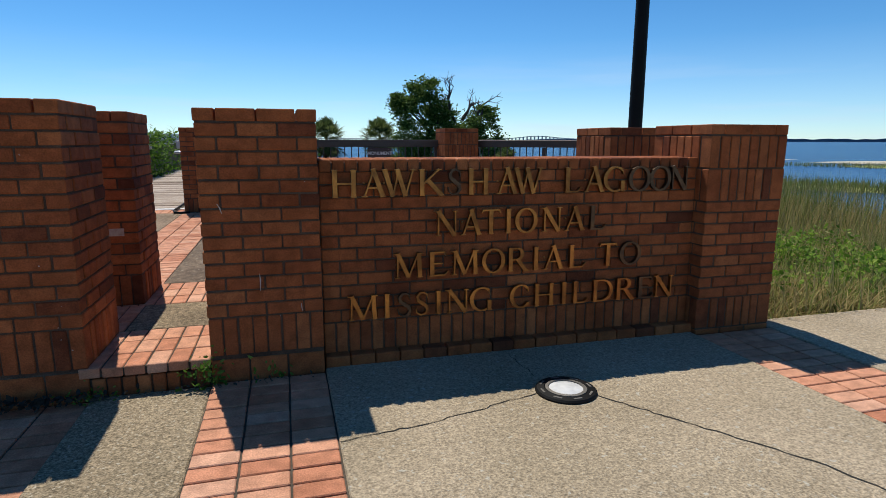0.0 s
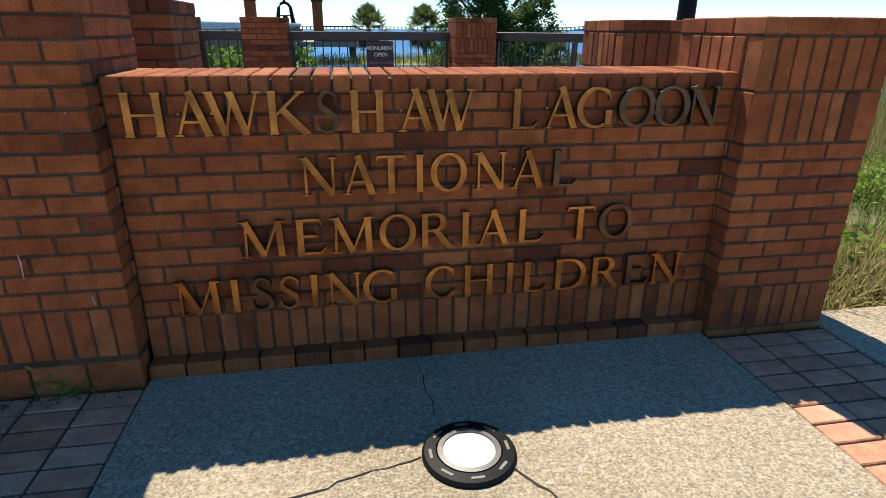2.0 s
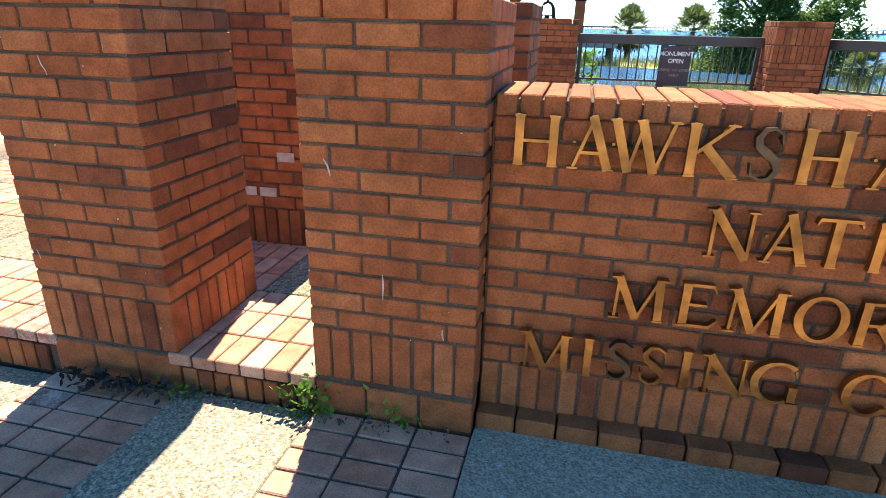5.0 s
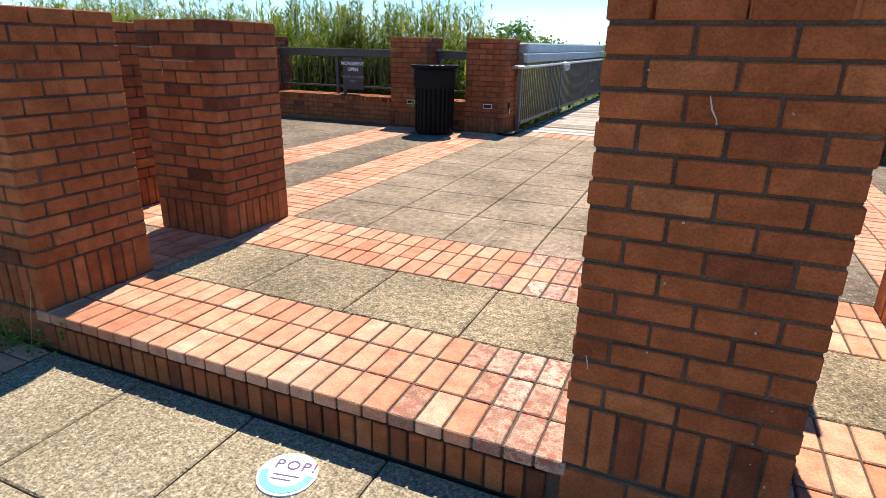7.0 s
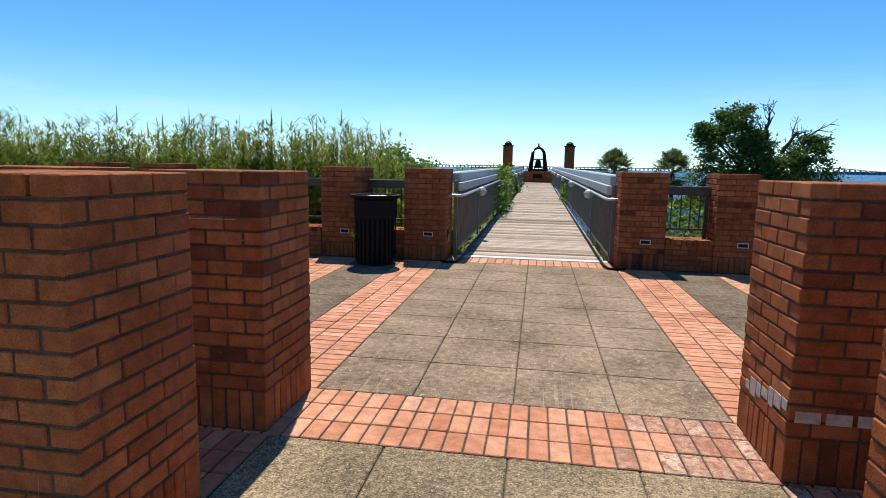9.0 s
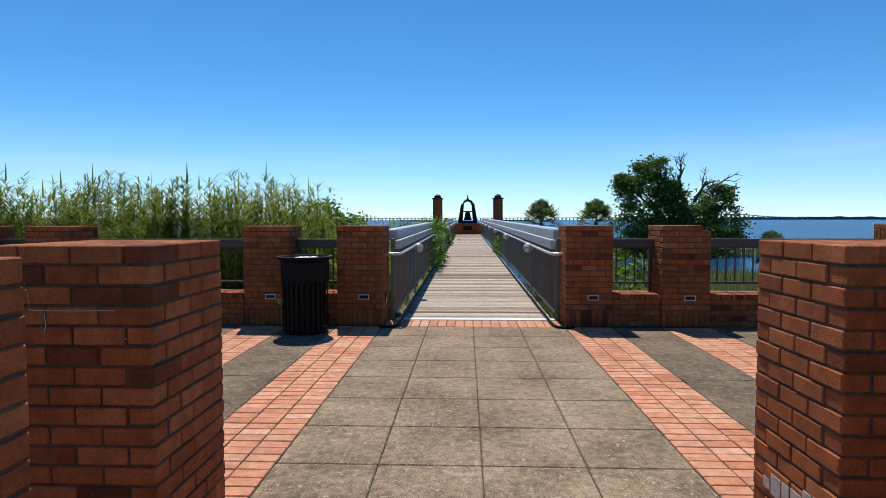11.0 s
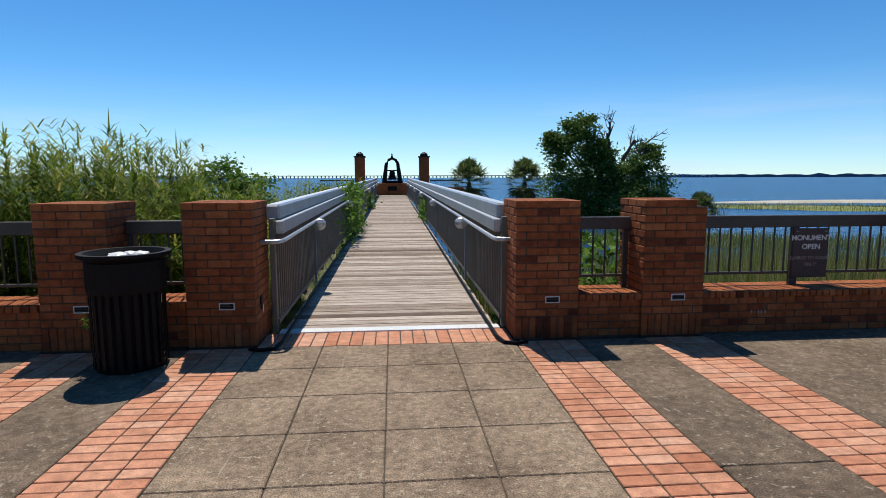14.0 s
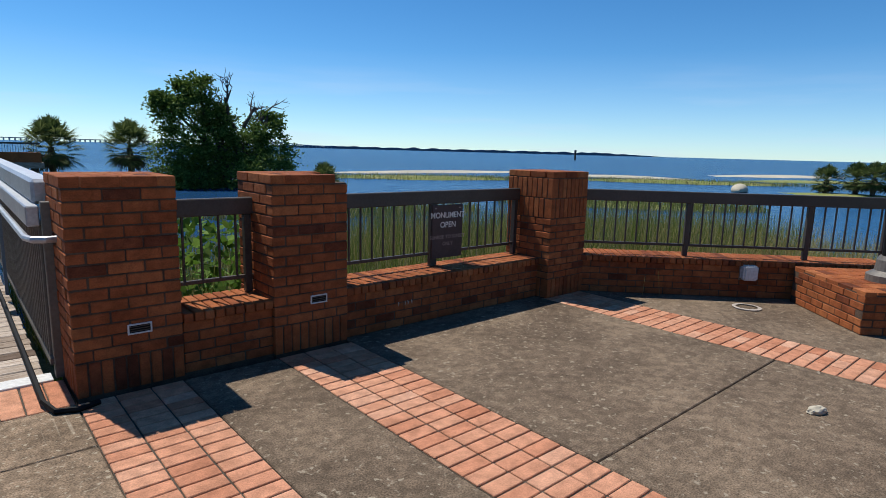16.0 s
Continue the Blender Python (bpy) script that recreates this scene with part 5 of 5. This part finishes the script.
def tree(x, y, z_, label, seed, height, blobs, leaf, n_leaf, material, dead=()):
    """blobs: (dx, dy, dz, rx, rz) leafy masses of the crown."""
    r_ = random.Random(seed)
    ob = thing("tree", None, label, "tree", at=pose(x, y, z_))
    bm = bmesh.new()
    tips = []
    add_tube(bm, [(0, 0, -0.3), (0.1, 0, height * 0.2), (0, 0, height * 0.35)], [0.32, 0.24, 0.2], 9)
    for b_ in blobs:
        c_ = Vector(b_[:3])
        add_tube(bm, [(0, 0, height * 0.2), c_ * 0.55 + Vector((0, 0, height * 0.1)), c_], [0.16, 0.1, 0.04], 6)
        for _ in range(5):
            limbs(bm, c_ * r_.uniform(0.6, 1.0), (r_.gauss(0, 1), r_.gauss(0, 1), r_.gauss(0.3, 0.6)), b_[3] * 0.5, 0.045, 2, r_, tips)
    part("trunk", bm, BARK, ob)
    pts = []
    per = n_leaf // (len(blobs) * 26)
    for b_ in blobs:
        for _ in range(26):
            while True:
                v = Vector((r_.uniform(-1, 1), r_.uniform(-1, 1), r_.uniform(-1, 1)))
                if 0.25 < v.length < 1:
                    break
            c_ = Vector((b_[0] + v.x * b_[3], b_[1] + v.y * b_[3], b_[2] + v.z * b_[4]))
            s = r_.uniform(0.22, 0.5) * b_[3] * 0.55
            pts += [c_ + Vector((r_.gauss(0, s), r_.gauss(0, s), r_.gauss(0, s * 0.55))) for _ in range(per)]
    pts += [p + Vector((r_.gauss(0, 0.2), r_.gauss(0, 0.2), r_.gauss(0, 0.15))) for p in tips for _ in range(6)]
    d_ = leaf_quads(pts, leaf, 0.2, r_)
    part("crown", mesh_of("crown", d_[0], d_[1], material), material, ob)
    for dx, dz, lx, lz in dead:
        bm = bmesh.new()
        t_ = []
        limbs(bm, (dx, -0.3, dz), (lx, 0, lz), 1.6, 0.15, 3, r_, t_, 0.6)
        part("dead_limb", bm, DEADWOOD, ob, "bare dead limb")
    return ob


tree(12.6, 45.0, -0.9, "dark green live oak with bare dead limbs standing by the water", 5, 7.0,
     [(-2.5, 0, 4.6, 1.7, 1.5), (-1.7, 0, 6.0, 1.3, 1.0), (-3.7, 0, 5.2, 0.9, 0.5), (-2.9, 0, 2.4, 1.8, 1.5), (-0.7, 0, 3.0, 1.7, 1.7), (1.4, 0, 2.8, 1.8, 1.6), (2.9, 0, 3.8, 1.4, 1.2), (3.4, 0, 2.0, 1.6, 1.5), (0.2, 0, 1.2, 2.6, 1.2), (-0.4, 0, 4.3, 1.2, 1.1), (-2.6, 0, 0.8, 2.0, 1.0), (2.8, 0, 0.7, 2.0, 1.0), (0, -1.5, 0.4, 2.6, 1.0), (-3.2, -1, 0.2, 2.0, 0.9)],
     0.2, 42000, OAK, dead=((0.6, 3.6, -0.25, 1), (1.2, 3.8, 0.3, 1), (1.9, 3.6, 0.6, 1), (0.1, 4.2, 0.1, 1), (2.4, 3.2, 0.9, 0.8)))
tree(-8.6, 25.0, -0.4, "small light green shrub tree rising from the reeds", 6, 2.9,
     [(0, 0, 2.1, 1.0, 0.6), (-0.9, 0, 1.7, 0.8, 0.6), (1.0, 0, 1.8, 0.8, 0.6), (0.4, 0, 1.0, 1.4, 0.8)], 0.16, 2600, SHRUB)
tree(-5.2, 30.0, -0.5, "light green bush beside the footbridge", 8, 1.8, [(0, 0, 1.4, 1.0, 0.5), (1.0, 0, 1.1, 0.8, 0.5)], 0.15, 1300, SHRUB)


def palm(x, y, z_, height, crown, seed, label):
    """A fan palm: a trunk with old leaf bases, fans on long stalks, and a skirt of dead ones below."""
    r_ = random.Random(seed)
    ob = thing("palm_tree", None, label, "palm", "palms by the water", at=pose(x, y, z_))
    prof, k = [(0.24, -0.3)], 0
    while k * 0.14 < height:
        prof += [(0.17 + 0.03 * (k % 2), k * 0.14)]
        k += 1
    part("trunk", lathe(prof + [(0.22, height)], 10), BARK, ob)

    def fans(n_, lo, hi, stalk, blade, sag):
        vs_, fs_ = [], []
        for k in range(n_):
            a = k * 2.399 + r_.uniform(-0.3, 0.3)
            el = radians(lo + (hi - lo) * (k + r_.random()) / n_)
            d = Vector((math.cos(a) * math.cos(el), math.sin(a) * math.cos(el), math.sin(el)))
            base = Vector((0, 0, height))
            hub = base + d * crown * stalk * r_.uniform(0.8, 1.15) + Vector((0, 0, -0.06 * crown * math.cos(el)))
            side = d.cross(Vector((0, 0, 1)))
            side = side.normalized() if side.length > 0.05 else Vector((1, 0, 0))
            up = side.cross(d)
            b_ = len(vs_)
            vs_ += [base + side * 0.025, base - side * 0.025, hub - side * 0.015, hub + side * 0.015]
            fs_.append((b_, b_ + 1, b_ + 2, b_ + 3))
            for j in range(19):
                f = (j - 9) / 9
                th = f * 1.75
                e = (d * math.cos(th) + side * math.sin(th) + up * 0.25 * math.cos(th)).normalized()
                ln = crown * blade * (1 - 0.25 * abs(f)) * r_.uniform(0.9, 1.1)
                mid = hub + e * ln * 0.55
                tip = hub + e * ln + Vector((0, 0, -sag * ln * r_.uniform(0.6, 1.2)))
                wv = (e.cross(up).normalized() if e.cross(up).length > 0.05 else side) * ln * 0.05
                b_ = len(vs_)
                vs_ += [hub, mid + wv, tip, mid - wv]
                fs_.append((b_, b_ + 1, b_ + 2, b_ + 3))
        return vs_, fs_

    d_ = fans(54, -48, 86, 0.54, 0.48, 0.22)
    part("crown", mesh_of("crown", d_[0], d_[1], PALM), PALM, ob)
    d_ = fans(15, -75, -35, 0.36, 0.42, 0.5)
    part("dead_skirt", mesh_of("dead_skirt", d_[0], d_[1], SKIRT), SKIRT, ob, "brown hanging dead fronds")
    return ob


palm(3.55, 51.0, -1.1, 2.4, 2.2, 31, "cabbage palm with a round crown of fans by the water")
palm(8.15, 51.0, -1.1, 2.4, 2.2, 32, "cabbage palm with a round crown of fans by the water")
palm(12.2, 31.0, -1.1, 1.1, 1.15, 33, "young low palm at the lagoon edge")
for x, y, h in ((52.9, 20.9, 1.15), (53.2, 18.9, 1.35), (52.6, 17.6, 1.45), (54.5, 16.6, 1.2)):
    palm(x, y, -1.0, h, 1.5, round(40 + y), "low cabbage palm on the far bank")

# ---- distance ----
def bar_island(cx, cy, lx, ly, turn, top, material, name, label, seed):
    vs_, fs_ = [], []
    n_ = 64
    rings = 5
    for j in range(rings + 1):
        for k in range(n_):
            a = 2 * math.pi * k / n_
            wob = 1 + 0.3 * noise.noise(Vector((math.cos(a) * 2.5 + seed, math.sin(a) * 2.5, 0)))
            f = 1 - j / (rings + 0.3)
            vs_.append((math.cos(a) * lx * wob * f, math.sin(a) * ly * wob * f, -0.12 + top * (1 - f ** 2)))
    for j in range(rings):
        for k in range(n_):
            fs_.append((j * n_ + k, j * n_ + (k + 1) % n_, (j + 1) * n_ + (k + 1) % n_, (j + 1) * n_ + k))
    fs_.append(tuple(rings * n_ + k for k in range(n_)))
    return thing(name, mesh_of(name, vs_, fs_, material, True), label, "sandbar", "sandbars in the lagoon", kind="structure", at=pose(cx, cy, WZ, 0, 0, turn))


bar_island(46, 62, 19, 2.4, -3, 0.4, SAND, "ground_sandbar", "pale sandbar in the lagoon", 1)
bar_island(35, 51, 13, 5.0, -24, 0.3, MARSH, "ground_islet", "flat grassy islet in the lagoon", 2)
bar_island(63, 46, 9, 2.0, -56, 0.42, SAND, "ground_sandbar", "pale sandbar in the lagoon", 3)
bar_island(59, 37, 15, 5.5, -44, 0.3, MARSH, "ground_islet", "flat grassy islet in the lagoon", 4)
bar_island(100, 40, 16, 4.0, -22, 0.45, SAND, "ground_sandbar", "pale sandbar in the lagoon", 5)
bar_island(82, 31, 15, 4.5, -22, 0.3, MARSH, "ground_islet", "flat grassy islet in the lagoon", 7)
bar_island(53, 19, 6, 3.5, -60, 0.3, MARSH, "ground_islet", "grassy bank under the low palms", 9)
bar_island(9.5, 47.0, 13, 4.2, 0, 0.35, MARSH, "ground_islet", "grassy ground under the oak and the palms", 8)
bar_island(26.5, 23, 6.5, 2.2, -50, 0.25, MARSH, "ground_islet", "flat grassy islet in the lagoon", 6)


def strewn(cx, cy, lx, ly, turn):
    def f(r_):
        a, q = r_.uniform(0, 6.283), math.sqrt(r_.random()) * 1.05
        u, v = math.cos(a) * lx * q, math.sin(a) * ly * q
        c, d = math.cos(radians(turn)), math.sin(radians(turn))
        return (cx + u * c - v * d, cy + u * d + v * c, WZ - 0.02)
    return f


for spot, n_g, hgt in ((strewn(26.5, 23, 7, 2.4, -50), 3500, 0.55), (strewn(35, 51, 12, 4.4, -24), 3500, 0.45), (strewn(59, 37, 14, 5, -44), 3500, 0.45), (strewn(10, 27, 7, 1.6, -15), 2600, 0.6)):
    stuff("islet_grass", blades(n_g, spot, hgt, 0.02, 0.5, n_g), GRASS, "yellow-green marsh grass on a lagoon islet", "grass")
stuff("marsh_grass", blades(5000, lambda r_: (9.5 + r_.uniform(-12, 12), 47.0 + r_.uniform(-3.4, 2), WZ - 0.05), 0.85, 0.016, 0.4, 26), GRASS, "marsh grass round the foot of the oak", "grass")


def shore(bear0, bear1, dist, hgt, name, label, seed):
    vs_, fs_ = [], []
    n_ = 240
    for k in range(n_ + 1):
        b_ = radians(bear0 + (bear1 - bear0) * k / n_)
        h = hgt * min(1, 8 * k / n_, 8 * (n_ - k) / n_) * (0.75 + 0.5 * noise.noise(Vector((k * 0.18, seed, 0)))) + 0.5
        for d_, z_ in ((dist, WZ), (dist, WZ + h), (dist + 120, WZ + h), (dist + 120, WZ)):
            vs_.append((d_ * math.sin(b_), d_ * math.cos(b_), z_))
    for k in range(n_):
        for j in range(3):
            fs_.append((4 * k + j, 4 * k + j + 1, 4 * k + 5 + j, 4 * k + 4 + j))
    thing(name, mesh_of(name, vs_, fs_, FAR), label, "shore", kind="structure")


# distance haze is mixed into these base colours as blue; no air is modelled
FAR = mat("far woods tinted with haze", (0.07, 0.11, 0.17), (0.1, 0.14, 0.2), 1.0, scale=0.01, fine=0.05, bump=0)
FAR_CONC = mat("far concrete tinted with haze", (0.22, 0.26, 0.33), (0.2, 0.24, 0.31), 1.0, scale=0.01, fine=0.05, bump=0)
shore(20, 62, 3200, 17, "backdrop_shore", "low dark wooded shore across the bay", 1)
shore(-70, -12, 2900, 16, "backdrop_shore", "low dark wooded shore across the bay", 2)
CAUSE = thing("causeway_bridge", None, "long low road bridge on piers far across the bay", "bridge")
vs, fs = [], []
path = []
for k in range(150):
    b_ = radians(-24 + 54 * k / 149)
    deg = math.degrees(b_)
    path.append((2300 * math.sin(b_), 2300 * math.cos(b_), 7.0 + 11 * math.exp(-((deg - 24.5) / 2.2) ** 2)))
for x, y, z_ in path:
    vs += [(x, y, z_), (x, y, z_ + 2.6), (x * 1.004, y * 1.004, z_ + 2.6), (x * 1.004, y * 1.004, z_)]
for k in range(len(path) - 1):
    for j in range(4):
        fs.append((4 * k + j, 4 * k + (j + 1) % 4, 4 * k + 4 + (j + 1) % 4, 4 * k + 4 + j))
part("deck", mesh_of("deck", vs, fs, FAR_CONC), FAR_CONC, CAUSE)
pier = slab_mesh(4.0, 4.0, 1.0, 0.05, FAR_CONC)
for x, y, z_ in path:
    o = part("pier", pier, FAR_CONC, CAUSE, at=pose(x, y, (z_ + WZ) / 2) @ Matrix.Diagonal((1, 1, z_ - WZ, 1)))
MARK = thing("channel_marker", None, "dark wooden channel marker standing in the bay", "marker", at=pose(240, 183, WZ))
part("support_post", lathe([(0.5, -2), (0.4, 4.6)], 8), BARK, MARK)
# the board shares the haze-blue colour of the far shore
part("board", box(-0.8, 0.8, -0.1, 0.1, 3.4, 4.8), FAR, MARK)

bm = bmesh.new()
bmesh.ops.create_icosphere(bm, subdivisions=3, radius=1.0)
for v in bm.verts:
    v.co = Vector((v.co.x * 1.1 * (1 - 0.25 * max(0, v.co.x)), v.co.y * 0.5, max(v.co.z, -0.2) * 0.42))
bm_me = bpy.data.meshes.new("hull")
bm.to_mesh(bm_me); bm.free(); bm_me.materials.append(SAND)
thing("dinghy", bm_me, "pale overturned dinghy lying at the islet's edge", "boat", at=pose(48.5, 25.9, WZ + 0.14, 0, 0, 20) @ Matrix.Diagonal((1.3, 1.3, 1.3, 1)))

# ---- weeds in the joints ----
def weed(x, y, z_, n_, size, seed, material=SHRUB, spread=0.12, hgt=0.16):
    r_ = random.Random(seed)
    pts = [(r_.gauss(0, spread), r_.gauss(0, spread * 0.35), abs(r_.gauss(0, hgt * 0.6))) for _ in range(n_)]
    d_ = leaf_quads(pts, size, 0.7, r_)
    return thing("weed", mesh_of("weed", d_[0], d_[1], material), "small green weed growing from a paving joint", "weed", "weeds in the paving joints", kind="stuff", at=pose(x, y, z_))


weed(-0.43, Y0 - 0.045, 0.075, 120, 0.03, 1, spread=0.05, hgt=0.15)
weed(-0.95, Y0 - 0.06, 0.062, 90, 0.02, 2, SHRUB, 0.07, 0.05)
weed(-0.1, Y0 - 0.03, GZ, 30, 0.03, 3, spread=0.05, hgt=0.07)
weed(-4.05, Y0 - 0.06, 0.04, 260, 0.024, 4, SHRUB, 0.13, 0.1)
stuff("dry_stalks", blades(7, lambda r_: (-4.0 + r_.uniform(-0.12, 0.12), Y0 - 0.05, 0.04), 0.62, 0.004, 0.22, 77), DRY, "dry grass stalks beside the entrance pillar", "grass")
stuff("leaf_litter", leaf_quads([(x, Y0 - 0.03 - abs(rng.gauss(0, 0.03)), GZ + 0.004) for x in [rng.uniform(-1.5, 0.15) for _ in range(120)]], 0.022, 0.0), BED, "dead leaves and grit swept against the wall", "litter")
# lime stains on the inner pillar
for k in range(7):
    y_ = 4.18 + 0.07 * k
    thing("lime_stain", slab_mesh(0.004, 0.05 + 0.02 * (k % 2), 0.045 + 0.02 * (k % 3), 0.001, STAIN), "white lime run on the brick pillar", "stain", "lime stains", kind="structure", at=pose(-1.5305, y_, PZ + 0.34 - 0.012 * k))
for k in range(4):
    thing("lime_stain", slab_mesh(0.1, 0.004, 0.05, 0.001, STAIN), "white lime run on the brick pillar", "stain", "lime stains", kind="structure", at=pose(-1.45 + 0.12 * k, 4.1445, PZ + 0.3 + (0.2 if k == 3 else 0)))


# ---- white drips, chips and cracked joints on the brickwork ----
def drip(x, y, z_, pts, wid, axis="x"):
    vs_, fs_ = [], []
    for i, (u, v) in enumerate(pts):
        (u0, v0), (u1, v1) = pts[max(0, i - 1)], pts[min(len(pts) - 1, i + 1)]
        g = math.hypot(u1 - u0, v1 - v0)
        w_ = wid * (1.0 if i % 2 else 0.55)
        for s in (-1, 1):
            vs_.append((u - s * w_ * (v1 - v0) / g, -0.0015, v + s * w_ * (u1 - u0) / g))
    fs_ = [(2 * i, 2 * i + 1, 2 * i + 3, 2 * i + 2) for i in range(len(pts) - 1)]
    thing("trim_drip", mesh_of("drip", vs_, fs_, STAIN), "dried white paint drip on brick", "stain", "white drips", kind="structure", at=pose(x, y, z_, 0, 0, 0 if axis == "x" else -90))


drip(-1.3, Y0 - 0.004, 1.27, [(0, 0), (0.008, -0.03), (0.02, -0.05), (0.022, -0.062)], 0.0022)
drip(-1.5, Y0 - 0.004, 0.56, [(0, 0.02), (0.006, 0), (0.009, -0.02)], 0.002)
drip(-0.15, Y0 - 0.004, 0.6, [(0, 0.04), (0.003, 0.01), (0.0, -0.05)], 0.003)
drip(-0.33, Y0 - 0.004, 0.98, [(0, 0.02), (0.012, 0.0), (0.02, -0.03)], 0.003)
drip(0.05, Y0 - 0.004, 0.45, [(0, 0.02), (0.0, 0.0), (0.005, -0.02)], 0.003)
chip_rng = random.Random(9)
for k in range(26):
    px_, w_, base = chip_rng.choice(((-1.54, W, Y0), (-0.413, W, Y0), (-3.85 - W, W, Y0), (-3.87 - W, W, 4.145)))
    thing("trim_chip", slab_mesh(0.003 + 0.002 * (k % 3), 0.003, 0.003 + 0.002 * (k % 2), 0.0006, STAIN), "small pale chip in a brick face", "stain", "brick chips", kind="structure", at=pose(px_ + chip_rng.uniform(0.04, w_ - 0.04), base - 0.0012, PZ + chip_rng.uniform(0.1, 1.2), 0, chip_rng.uniform(0, 90)))

for k, dx in enumerate((0.0, 0.07, 0.1, 0.14)):
    drip(0.8 + dx, WY - 0.004, PZ + 0.2, [(0, 0.018), (0.006, 0.0), (0.002 * k, -0.018)], 0.005)
# cracked joints picked out in white on the inner pillar
drip(-4.44, 4.1405, PZ + 1.12, [(0.0, 0.0), (0.13, 0.002), (0.135, -0.035), (0.138, -0.07), (0.3, -0.072), (0.44, -0.07)], 0.002)
drip(-4.25, 4.1405, PZ + 1.04, [(0.0, 0.0), (0.004, -0.04), (-0.004, -0.08)], 0.002)
# leaf mould and grit in the corner of the step
stuff("step_litter", leaf_quads([(rng.gauss(-1.2, 0.14), Y0 - 0.04 - abs(rng.gauss(0, 0.04)), GZ + 0.004 + 0.02 * rng.random()) for _ in range(160)], 0.035, 0.0), CRACK, "dead leaves gathered at a pillar foot", "litter")
